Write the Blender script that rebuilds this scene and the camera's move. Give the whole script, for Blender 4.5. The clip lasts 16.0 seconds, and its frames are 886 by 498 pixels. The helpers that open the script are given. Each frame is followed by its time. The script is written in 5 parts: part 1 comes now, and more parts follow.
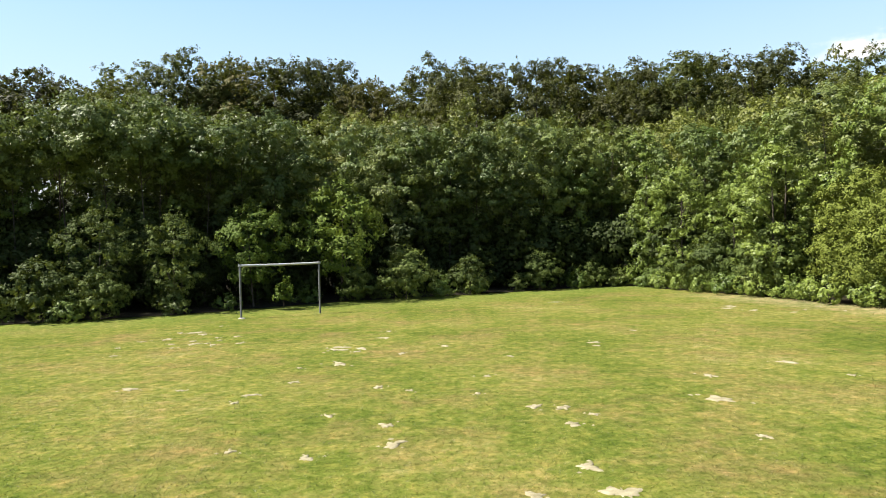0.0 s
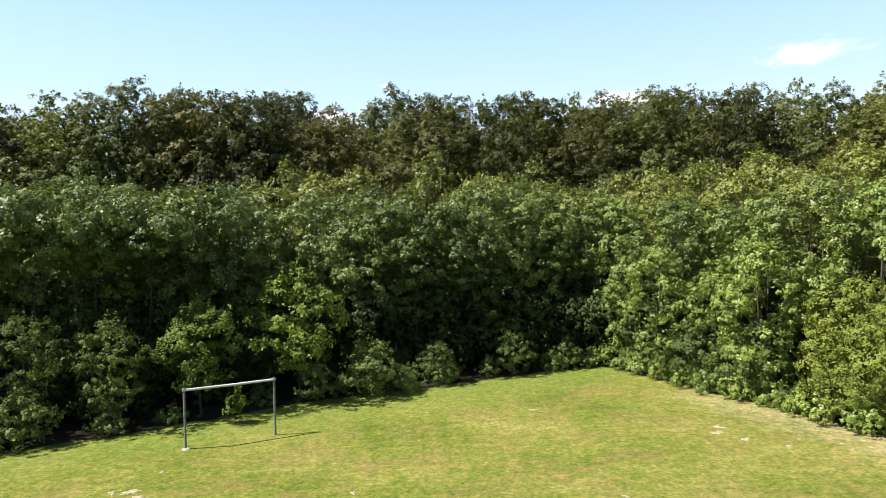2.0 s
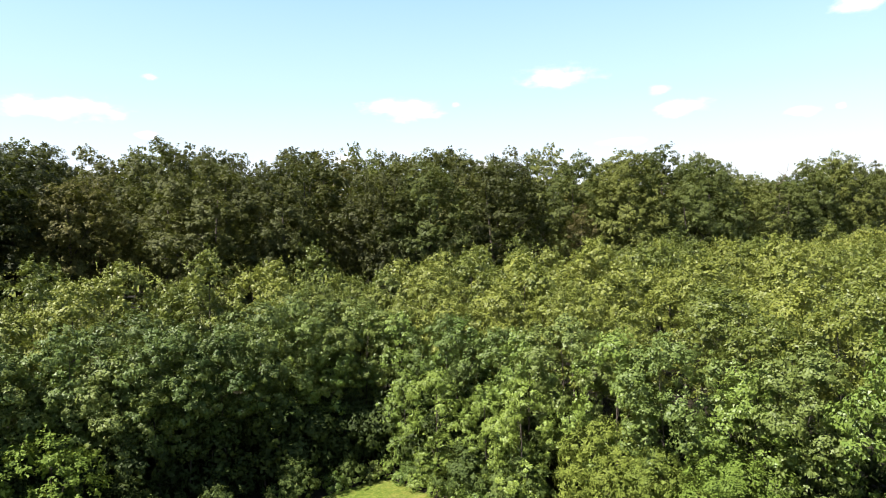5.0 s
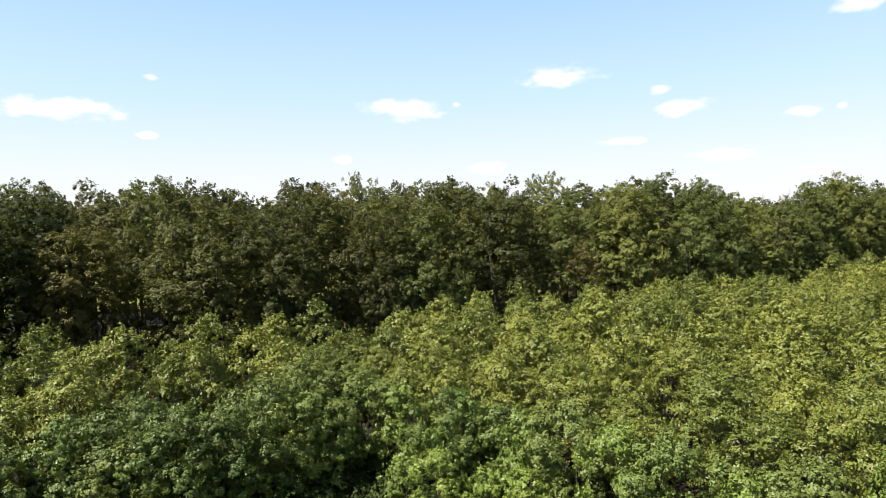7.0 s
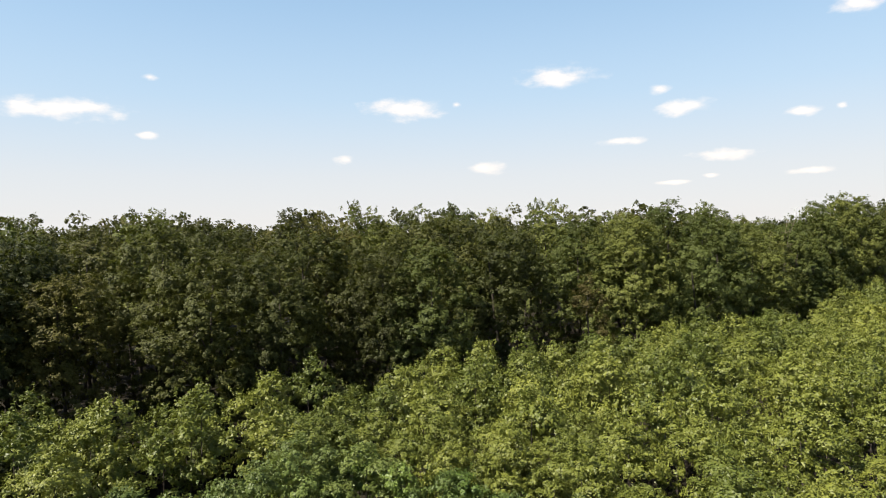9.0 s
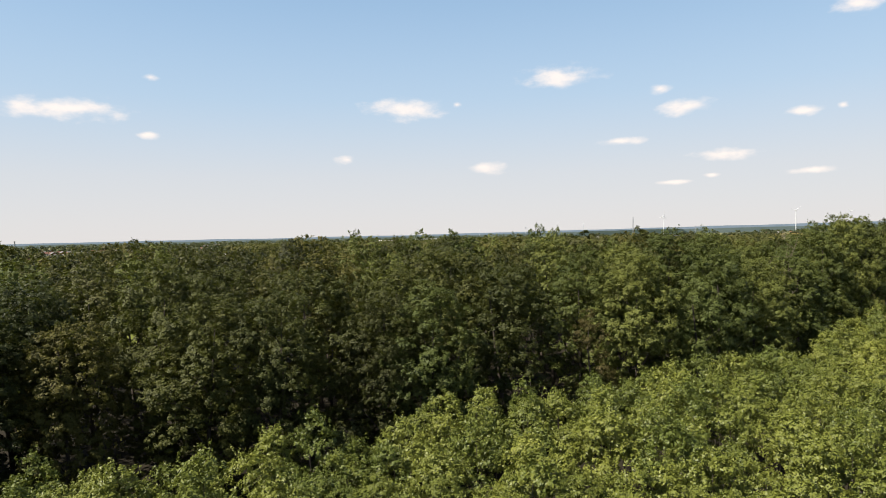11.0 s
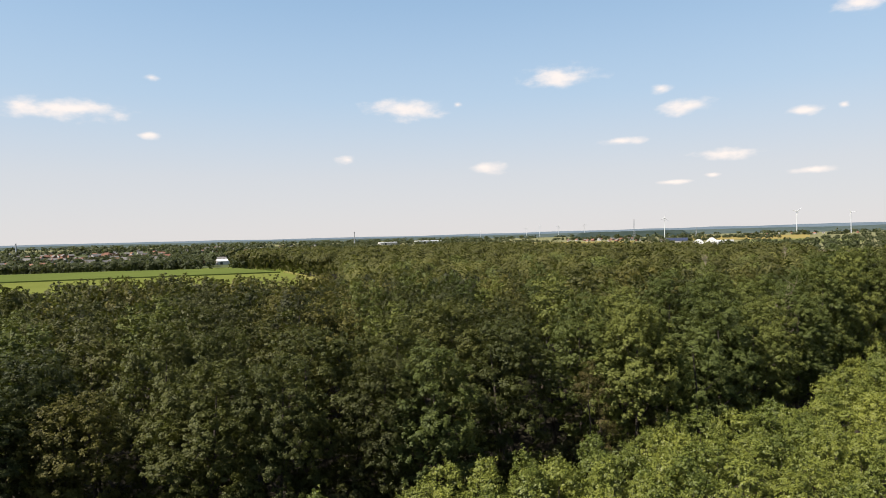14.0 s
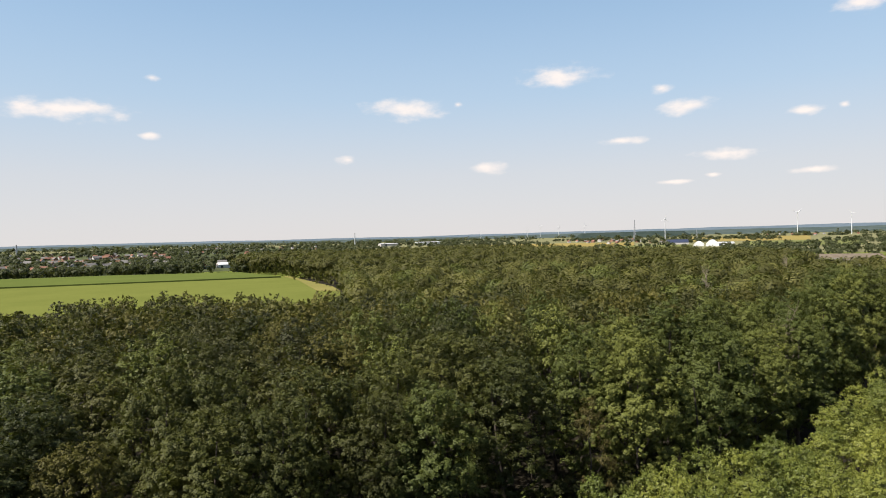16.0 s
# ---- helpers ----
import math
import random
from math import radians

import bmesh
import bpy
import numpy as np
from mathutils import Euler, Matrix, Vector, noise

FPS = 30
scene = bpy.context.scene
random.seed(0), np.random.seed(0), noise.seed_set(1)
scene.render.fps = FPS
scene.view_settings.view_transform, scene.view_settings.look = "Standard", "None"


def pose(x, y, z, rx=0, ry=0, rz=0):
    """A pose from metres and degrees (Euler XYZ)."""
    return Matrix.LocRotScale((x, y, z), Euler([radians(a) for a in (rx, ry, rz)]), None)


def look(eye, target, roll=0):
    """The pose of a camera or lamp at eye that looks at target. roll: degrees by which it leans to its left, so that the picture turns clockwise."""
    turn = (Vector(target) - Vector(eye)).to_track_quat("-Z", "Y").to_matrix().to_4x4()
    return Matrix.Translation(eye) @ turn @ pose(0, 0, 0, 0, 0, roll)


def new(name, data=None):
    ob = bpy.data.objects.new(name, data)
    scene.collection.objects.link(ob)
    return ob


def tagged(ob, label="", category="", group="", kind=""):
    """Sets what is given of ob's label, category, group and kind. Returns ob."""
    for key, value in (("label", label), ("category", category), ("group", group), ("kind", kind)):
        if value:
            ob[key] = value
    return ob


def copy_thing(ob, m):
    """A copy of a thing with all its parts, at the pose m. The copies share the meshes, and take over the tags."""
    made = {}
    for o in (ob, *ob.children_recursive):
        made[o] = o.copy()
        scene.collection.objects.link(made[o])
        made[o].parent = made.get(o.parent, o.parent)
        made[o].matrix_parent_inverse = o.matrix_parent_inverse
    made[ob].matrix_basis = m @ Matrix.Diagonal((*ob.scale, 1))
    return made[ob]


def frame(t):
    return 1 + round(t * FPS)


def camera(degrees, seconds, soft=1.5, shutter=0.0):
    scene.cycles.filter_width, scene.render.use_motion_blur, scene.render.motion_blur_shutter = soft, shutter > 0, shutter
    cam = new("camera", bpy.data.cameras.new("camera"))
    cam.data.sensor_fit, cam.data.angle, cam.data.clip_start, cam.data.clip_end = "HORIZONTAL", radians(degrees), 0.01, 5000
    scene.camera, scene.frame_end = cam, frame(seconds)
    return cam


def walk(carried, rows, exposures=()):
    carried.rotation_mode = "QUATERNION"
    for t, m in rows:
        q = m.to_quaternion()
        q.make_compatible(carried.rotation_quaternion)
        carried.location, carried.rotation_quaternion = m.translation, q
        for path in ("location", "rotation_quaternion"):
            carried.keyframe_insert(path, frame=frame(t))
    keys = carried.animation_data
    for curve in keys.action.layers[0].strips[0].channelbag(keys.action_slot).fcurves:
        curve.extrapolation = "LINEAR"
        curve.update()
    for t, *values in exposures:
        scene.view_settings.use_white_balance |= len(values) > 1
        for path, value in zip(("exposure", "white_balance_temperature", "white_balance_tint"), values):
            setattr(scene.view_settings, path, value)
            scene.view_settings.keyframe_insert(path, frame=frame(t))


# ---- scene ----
cam = camera(68.0, 16.0, soft=0.95)
# seconds, place of the lens, heading, pitch and roll: a drone that climbs two metres a second
ROWS = [
    (0.0, -0.09, -0.27, 2.821, 0.038, -0.88, -1.45),
    (0.5, -0.09, 0.57, 3.788, -0.277, -0.88, -1.5),
    (1.0, -0.14, 1.6, 4.891, -0.295, -0.89, -1.51),
    (1.5, -0.21, 1.94, 5.923, -0.414, -0.97, -1.46),
    (1.8, -0.252, 1.976, 6.567, -0.5, -1.078, -1.388),
    (1.9, -0.29, 1.99, 6.782, -1.1, -1.086, -1.356),
    (2.0, -0.28, 2.0, 6.997, -3.402, -1.15, -1.34),
    (2.1, -0.29, 1.99, 7.197, -7.26, -1.144, -1.304),
    (2.2, -0.29, 1.99, 7.397, -12.18, -1.173, -1.278),
    (2.3, -0.29, 1.99, 7.596, -16.58, -1.202, -1.252),
    (2.4, -0.29, 1.99, 7.796, -19.6, -1.231, -1.226),
    (2.5, -0.32, 1.98, 7.996, -21.104, -1.26, -1.2),
    (3.0, -0.34, 1.955, 9.023, -22.273, -1.26, -1.186),
    (3.5, -0.34, 1.95, 10.043, -22.319, -1.26, -1.193),
    (4.0, -0.34, 1.94, 11.056, -22.404, -1.26, -1.201),
    (4.5, -0.33, 1.935, 12.063, -22.461, -1.26, -1.208),
    (5.0, -0.33, 1.94, 13.064, -22.504, -1.26, -1.216),
    (6.0, -0.33, 1.95, 15.052, -22.47, -1.26, -1.23),
    (7.0, -0.22, 2.1, 17.024, -22.44, -1.26, -1.245),
    (7.5, 0.0, 2.5, 18.005, -22.43, -1.26, -1.253),
    (8.0, 0.37, 3.32, 18.985, -22.43, -1.26, -1.26),
    (8.5, 0.51, 3.76, 19.963, -22.43, -1.26, -1.268),
    (9.0, 0.51, 3.85, 20.939, -22.43, -1.26, -1.275),
    (9.5, 0.51, 3.84, 21.916, -22.45, -1.26, -1.282),
    (10.5, 0.53, 3.8, 23.869, -22.4, -1.26, -1.297),
    (11.5, 0.54, 3.75, 25.827, -22.344, -1.26, -1.312),
    (12.0, 0.54, 3.74, 26.809, -22.352, -1.26, -1.319),
    (12.5, 0.56, 3.72, 27.795, -22.347, -1.26, -1.327),
    (13.0, 0.58, 3.69, 28.783, -22.338, -1.26, -1.334),
    (13.5, 0.61, 3.66, 29.776, -22.296, -1.26, -1.342),
    (14.0, 0.64, 3.65, 30.774, -22.292, -1.26, -1.349),
    (14.5, 0.69, 3.66, 31.776, -22.25, -1.26, -1.357),
    (15.0, 0.73, 3.68, 32.785, -22.244, -1.26, -1.364),
    (15.5, 0.75, 3.71, 33.799, -22.258, -1.26, -1.371),
    (16.0, 0.78, 3.73, 34.821, -22.251, -1.26, -1.379),
]
walk(cam, [(t, pose(x, y, z, 90 + pitch, 0, yaw) @ pose(0, 0, 0, 0, 0, roll)) for t, x, y, z, yaw, pitch, roll in ROWS], exposures=[(0.0, 1.88, 6550, 10), (2.5, 1.96, 6440, 10), (3.6, 2.0, 6400, 10), (5.0, 2.0, 6420, 10), (7.5, 1.70, 6630, 11), (9.0, 1.52, 6640, 11), (12.0, 1.31, 6570, 13), (16.0, 1.30, 6560, 13)])


# ---- light ----
SUN_DIR = Vector((-1.55, -0.14, 2.05)).normalized()   # towards the sun
SUN_EL = math.asin(SUN_DIR.z)
SUN_AZ = math.atan2(SUN_DIR.x, SUN_DIR.y)              # clockwise from +y


def build_world():
    world = bpy.data.worlds.new("sky")
    scene.world = world
    world.use_nodes = True
    nt = world.node_tree
    nt.nodes.clear()
    N, Lk = nt.nodes.new, nt.links.new
    sky = N("ShaderNodeTexSky")
    sky.sky_type = "NISHITA"
    sky.sun_disc = False
    sky.sun_elevation = SUN_EL
    sky.sun_rotation = SUN_AZ
    sky.air_density, sky.dust_density, sky.ozone_density = 1.0, 0.5, 1.6
    tc = N("ShaderNodeTexCoord")
    sep = N("ShaderNodeSeparateXYZ")
    Lk(tc.outputs["Generated"], sep.inputs[0])
    az = N("ShaderNodeMath"); az.operation = "ARCTAN2"
    Lk(sep.outputs["X"], az.inputs[0]); Lk(sep.outputs["Y"], az.inputs[1])
    el = N("ShaderNodeMath"); el.operation = "ARCSINE"
    Lk(sep.outputs["Z"], el.inputs[0])
    comb = N("ShaderNodeCombineXYZ")
    Lk(az.outputs[0], comb.inputs[0]); Lk(el.outputs[0], comb.inputs[1])
    deg = N("ShaderNodeVectorMath"); deg.operation = "MULTIPLY"
    deg.inputs[1].default_value = (57.2958, 57.2958, 0)
    Lk(comb.outputs[0], deg.inputs[0])
    # azimuth, elevation, half width, half height of each small cumulus, degrees
    best = None
    for a, e, w, h in CLOUDS:
        sub = N("ShaderNodeVectorMath"); sub.operation = "SUBTRACT"
        sub.inputs[1].default_value = (a, e, 0)
        Lk(deg.outputs[0], sub.inputs[0])
        mul = N("ShaderNodeVectorMath"); mul.operation = "MULTIPLY"
        mul.inputs[1].default_value = (0.92 / w, 0.9 / h, 0)
        Lk(sub.outputs[0], mul.inputs[0])
        ln = N("ShaderNodeVectorMath"); ln.operation = "LENGTH"
        Lk(mul.outputs[0], ln.inputs[0])
        inv = N("ShaderNodeMath"); inv.operation = "SUBTRACT"
        inv.inputs[0].default_value = 1.0
        Lk(ln.outputs["Value"], inv.inputs[1])
        if best is None:
            best = inv
        else:
            mx = N("ShaderNodeMath"); mx.operation = "MAXIMUM"
            Lk(best.outputs[0], mx.inputs[0]); Lk(inv.outputs[0], mx.inputs[1])
            best = mx
    stretch = N("ShaderNodeVectorMath"); stretch.operation = "MULTIPLY"
    stretch.inputs[1].default_value = (0.42, 0.85, 1)
    Lk(deg.outputs[0], stretch.inputs[0])
    nz = N("ShaderNodeTexNoise")
    nz.inputs["Scale"].default_value = 1.0
    nz.inputs["Detail"].default_value = 5.0
    nz.inputs["Roughness"].default_value = 0.55
    Lk(stretch.outputs[0], nz.inputs["Vector"])
    nzs = N("ShaderNodeMath"); nzs.operation = "MULTIPLY_ADD"
    nzs.inputs[1].default_value, nzs.inputs[2].default_value = 1.9, -1.02
    Lk(nz.outputs["Fac"], nzs.inputs[0])
    tot = N("ShaderNodeMath"); tot.operation = "ADD"
    Lk(best.outputs[0], tot.inputs[0]); Lk(nzs.outputs[0], tot.inputs[1])
    ramp = N("ShaderNodeMapRange"); ramp.interpolation_type = "SMOOTHSTEP"
    ramp.inputs["From Min"].default_value, ramp.inputs["From Max"].default_value = 0.0, 1.0
    ramp.inputs["To Max"].default_value = 0.88
    Lk(tot.outputs[0], ramp.inputs["Value"])
    mix = N("ShaderNodeMixRGB")
    mix.inputs["Color2"].default_value = CLOUD_COLOUR
    Lk(ramp.outputs["Result"], mix.inputs["Fac"])
    # thin summer haze, paler and warmer towards the horizon
    hz = N("ShaderNodeMapRange"); hz.interpolation_type = "SMOOTHSTEP"
    hz.inputs["From Min"].default_value, hz.inputs["From Max"].default_value = 0.8, 0.0
    hz.inputs["To Max"].default_value = 0.95
    Lk(sep.outputs["Z"], hz.inputs["Value"])
    tint = N("ShaderNodeValToRGB")
    while len(tint.color_ramp.elements) < len(HAZE):
        tint.color_ramp.elements.new(0.5)
    for e, (p, c) in zip(tint.color_ramp.elements, HAZE):
        e.position, e.color = p, (*c, 1)
    Lk(sep.outputs["Z"], tint.inputs["Fac"])
    hmix = N("ShaderNodeMixRGB")
    Lk(hz.outputs["Result"], hmix.inputs["Fac"])
    Lk(tint.outputs["Color"], hmix.inputs["Color2"])
    Lk(sky.outputs["Color"], hmix.inputs["Color1"])
    Lk(hmix.outputs["Color"], mix.inputs["Color1"])
    bg = N("ShaderNodeBackground")
    bg.inputs["Strength"].default_value = SKY_STRENGTH
    Lk(mix.outputs["Color"], bg.inputs["Color"])
    out = N("ShaderNodeOutputWorld")
    Lk(bg.outputs[0], out.inputs["Surface"])


SKY_STRENGTH = 0.0555
CLOUD_COLOUR = (7.9, 7.2, 6.6, 1)
HAZE = [(0.0, (5.45, 5.4, 5.35)), (0.09, (4.9, 5.2, 5.5)), (0.2, (3.7, 4.9, 6.0)), (0.38, (2.7, 4.5, 6.3))]
CLOUDS = [
    (-7.33, 10.07, 5.11, 1.07), (19.5, 10.74, 3.82, 1.11), (32.6, 13.09, 3.85, 1.03),
    (42.77, 9.87, 2.87, 0.75), (51.36, 8.72, 1.3, 0.43), (40.83, 11.42, 1.02, 0.47),
    (26.25, 5.74, 1.83, 0.68), (14.23, 6.61, 1.06, 0.43), (-1.26, 12.8, 0.71, 0.34),
    (-1.61, 8.38, 1.06, 0.34), (45.67, 5.95, 3.11, 0.57), (37.16, 7.46, 2.39, 0.42),
    (53.81, 8.89, 0.5, 0.32), (54.75, 15.78, 1.82, 0.68), (23.83, 11.08, 0.57, 0.28),
    (51.76, 4.26, 1.72, 0.32), (41.59, 3.88, 1.77, 0.23), (44.73, 4.3, 0.68, 0.23),
]
build_world()
sun = new("sun", bpy.data.lights.new("sun", "SUN"))
sun.data.energy, sun.data.angle, sun.data.color = 5.0, radians(0.6), (1.0, 0.95, 0.86)
sun.matrix_basis = look(SUN_DIR * 60, (0, 0, 0))


# ---- materials ----
def material(name):
    m = bpy.data.materials.new(name)
    m.use_nodes = True
    return m, m.node_tree, m.node_tree.nodes["Principled BSDF"]


def noise_node(nt, scale, detail=3.0, rough=0.55, vector=None):
    n = nt.nodes.new("ShaderNodeTexNoise")
    n.inputs["Scale"].default_value = scale
    n.inputs["Detail"].default_value = detail
    n.inputs["Roughness"].default_value = rough
    if vector is not None:
        nt.links.new(vector, n.inputs["Vector"])
    return n


def ramp_node(nt, fac, stops):
    r = nt.nodes.new("ShaderNodeValToRGB")
    els = r.color_ramp.elements
    while len(els) < len(stops):
        els.new(0.5)
    for e, (p, c) in zip(els, stops):
        e.position, e.color = p, (*c, 1)
    nt.links.new(fac, r.inputs["Fac"])
    return r


def mix_node(nt, fac, a, b, blend="MIX"):
    m = nt.nodes.new("ShaderNodeMixRGB")
    m.blend_type = blend
    for sock, v in ((m.inputs["Fac"], fac), (m.inputs["Color1"], a), (m.inputs["Color2"], b)):
        if isinstance(v, (int, float)):
            sock.default_value = v
        elif isinstance(v, tuple):
            sock.default_value = (*v, 1)
        else:
            nt.links.new(v, sock)
    return m


def bump_node(nt, height, strength, distance):
    b = nt.nodes.new("ShaderNodeBump")
    b.inputs["Strength"].default_value, b.inputs["Distance"].default_value = strength, distance
    nt.links.new(height, b.inputs["Height"])
    return b


def leaf_material(name, dark, mid, light, patch_scale=0.12, gloss=0.6, through_light=0.22, sheen=0.10, drift=0.45):
    """Foliage: every leaf a little different, every plant a little different, and slow drifts across the wood."""
    dark, mid, light = (tuple(0.62 * v for v in c) for c in (dark, mid, light))
    m, nt, bsdf = material(name)
    geo = nt.nodes.new("ShaderNodeNewGeometry")
    info = nt.nodes.new("ShaderNodeObjectInfo")
    slow = noise_node(nt, patch_scale, 2.0, 0.5, geo.outputs["Position"])
    s1 = nt.nodes.new("ShaderNodeMath"); s1.operation = "MULTIPLY_ADD"
    nt.links.new(geo.outputs["Random Per Island"], s1.inputs[0])
    s1.inputs[1].default_value = 0.20
    s2 = nt.nodes.new("ShaderNodeMath"); s2.operation = "MULTIPLY_ADD"
    nt.links.new(info.outputs["Random"], s2.inputs[0])
    s2.inputs[1].default_value = drift
    s3 = nt.nodes.new("ShaderNodeMath"); s3.operation = "MULTIPLY_ADD"
    nt.links.new(slow.outputs["Fac"], s3.inputs[0])
    s3.inputs[1].default_value, s3.inputs[2].default_value = drift, -0.07 - drift / 3
    nt.links.new(s3.outputs[0], s2.inputs[2])
    nt.links.new(s2.outputs[0], s1.inputs[2])
    col = ramp_node(nt, s1.outputs[0], [(0.1, dark), (0.5, mid), (0.95, light)])
    nt.links.new(col.outputs["Color"], bsdf.inputs["Base Color"])
    bsdf.inputs["Roughness"].default_value = gloss
    bsdf.inputs["Specular IOR Level"].default_value = sheen
    tr = nt.nodes.new("ShaderNodeBsdfTranslucent")
    warm = mix_node(nt, 0.5, col.outputs["Color"], (0.14, 0.165, 0.02))
    nt.links.new(warm.outputs["Color"], tr.inputs["Color"])
    ms = nt.nodes.new("ShaderNodeMixShader")
    ms.inputs["Fac"].default_value = through_light
    nt.links.new(bsdf.outputs[0], ms.inputs[1])
    nt.links.new(tr.outputs[0], ms.inputs[2])
    nt.links.new(ms.outputs[0], nt.nodes["Material Output"].inputs["Surface"])
    return m


def bark_material(name, a, b):
    m, nt, bsdf = material(name)
    tc = nt.nodes.new("ShaderNodeTexCoord")
    st = nt.nodes.new("ShaderNodeMapping")
    st.inputs["Scale"].default_value = (9, 9, 1.6)
    nt.links.new(tc.outputs["Object"], st.inputs["Vector"])
    n = noise_node(nt, 1.5, 5.0, 0.65, st.outputs[0])
    col = ramp_node(nt, n.outputs["Fac"], [(0.3, a), (0.7, b)])
    nt.links.new(col.outputs["Color"], bsdf.inputs["Base Color"])
    nt.links.new(bump_node(nt, n.outputs["Fac"], 0.8, 0.03).outputs[0], bsdf.inputs["Normal"])
    bsdf.inputs["Roughness"].default_value = 0.9
    bsdf.inputs["Specular IOR Level"].default_value = 0.1
    return m


def plain_material(name, a, b, scale=1.0, rough=0.8, metal=0.0, bump=0.0, detail=4.0):
    a, b = (tuple(0.62 * v for v in c) for c in (a, b))
    m, nt, bsdf = material(name)
    tc = nt.nodes.new("ShaderNodeTexCoord")
    n = noise_node(nt, scale, detail, 0.6, tc.outputs["Object"])
    f = noise_node(nt, scale * 11, 3.0, 0.6, tc.outputs["Object"])
    mx = nt.nodes.new("ShaderNodeMath"); mx.operation = "MULTIPLY_ADD"
    nt.links.new(f.outputs["Fac"], mx.inputs[0]); mx.inputs[1].default_value = 0.35
    sh = nt.nodes.new("ShaderNodeMath"); sh.operation = "SUBTRACT"
    nt.links.new(n.outputs["Fac"], sh.inputs[0]); sh.inputs[1].default_value = 0.175
    nt.links.new(sh.outputs[0], mx.inputs[2])
    col = ramp_node(nt, mx.outputs[0], [(0.3, a), (0.7, b)])
    nt.links.new(col.outputs["Color"], bsdf.inputs["Base Color"])
    bsdf.inputs["Roughness"].default_value = rough
    if rough > 0.79:
        bsdf.inputs["Specular IOR Level"].default_value = 0.1
    bsdf.inputs["Metallic"].default_value = metal
    if bump:
        nt.links.new(bump_node(nt, f.outputs["Fac"], 0.6, bump).outputs[0], bsdf.inputs["Normal"])
    return m


def turf_colour(nt):
    """Mown, half-dry turf: metre-wide drifts of fresh green, straw and reddish sorrel, with finer tufts in it."""
    geo = nt.nodes.new("ShaderNodeNewGeometry")
    flat = nt.nodes.new("ShaderNodeVectorMath"); flat.operation = "MULTIPLY"
    flat.inputs[1].default_value = (1, 1, 0)
    nt.links.new(geo.outputs["Position"], flat.inputs[0])
    v = flat.outputs[0]
    big = noise_node(nt, 0.22, 3.0, 0.6, v)
    med = noise_node(nt, 1.6, 5.0, 0.72, v)
    fine = noise_node(nt, 5.5, 6.0, 0.75, v)
    add = nt.nodes.new("ShaderNodeMath"); add.operation = "MULTIPLY_ADD"
    nt.links.new(med.outputs["Fac"], add.inputs[0]); add.inputs[1].default_value = 0.55
    nt.links.new(big.outputs["Fac"], add.inputs[2])
    add2 = nt.nodes.new("ShaderNodeMath"); add2.operation = "MULTIPLY_ADD"
    nt.links.new(fine.outputs["Fac"], add2.inputs[0]); add2.inputs[1].default_value = 0.85
    nt.links.new(add.outputs[0], add2.inputs[2])
    half = nt.nodes.new("ShaderNodeMath"); half.operation = "MULTIPLY_ADD"
    nt.links.new(add2.outputs[0], half.inputs[0])
    half.inputs[1].default_value, half.inputs[2].default_value = 1.2, -0.96
    col = ramp_node(nt, half.outputs[0], TURF)
    # reddish sorrel seed heads in drifts
    red = noise_node(nt, 0.42, 6.0, 0.72, v)
    rf = nt.nodes.new("ShaderNodeMapRange")
    rf.inputs["From Min"].default_value, rf.inputs["From Max"].default_value = 0.47, 0.66
    rf.inputs["To Max"].default_value = 0.75
    nt.links.new(red.outputs["Fac"], rf.inputs["Value"])
    out = mix_node(nt, rf.outputs["Result"], col.outputs["Color"], (0.165, 0.122, 0.044))
    # worn, sandy ground along the side hedge
    side = nt.nodes.new("ShaderNodeVectorMath"); side.operation = "DOT_PRODUCT"
    side.inputs[1].default_value = (0.92, 0.39, 0)
    nt.links.new(v, side.inputs[0])
    wob = nt.nodes.new("ShaderNodeMath"); wob.operation = "MULTIPLY_ADD"
    nt.links.new(med.outputs["Fac"], wob.inputs[0]); wob.inputs[1].default_value = 4.5
    nt.links.new(side.outputs["Value"], wob.inputs[2])
    wear = nt.nodes.new("ShaderNodeMapRange"); wear.interpolation_type = "SMOOTHSTEP"
    wear.inputs["From Min"].default_value, wear.inputs["From Max"].default_value = 22.3, 25.0
    wear.inputs["To Max"].default_value = 0.8
    nt.links.new(wob.outputs[0], wear.inputs["Value"])
    back = nt.nodes.new("ShaderNodeSeparateXYZ")
    nt.links.new(v, back.inputs[0])
    near = nt.nodes.new("ShaderNodeMapRange"); near.interpolation_type = "SMOOTHSTEP"
    near.inputs["From Min"].default_value, near.inputs["From Max"].default_value = 31.5, 26.5
    nt.links.new(back.outputs["Y"], near.inputs["Value"])
    both = nt.nodes.new("ShaderNodeMath"); both.operation = "MULTIPLY"
    nt.links.new(wear.outputs["Result"], both.inputs[0]); nt.links.new(near.outputs["Result"], both.inputs[1])
    crumb = nt.nodes.new("ShaderNodeMapRange")
    crumb.inputs["From Min"].default_value, crumb.inputs["From Max"].default_value = 0.36, 0.62
    crumb.inputs["To Min"].default_value = 0.25
    nt.links.new(fine.outputs["Fac"], crumb.inputs["Value"])
    broken = nt.nodes.new("ShaderNodeMath"); broken.operation = "MULTIPLY"
    nt.links.new(both.outputs[0], broken.inputs[0]); nt.links.new(crumb.outputs["Result"], broken.inputs[1])
    out = mix_node(nt, broken.outputs[0], out.outputs["Color"], (0.285, 0.232, 0.125))
    # lush green strip along the foot of the long hedge
    foot = nt.nodes.new("ShaderNodeVectorMath"); foot.operation = "DOT_PRODUCT"
    foot.inputs[1].default_value = (-0.40, 0.916, 0)
    nt.links.new(v, foot.inputs[0])
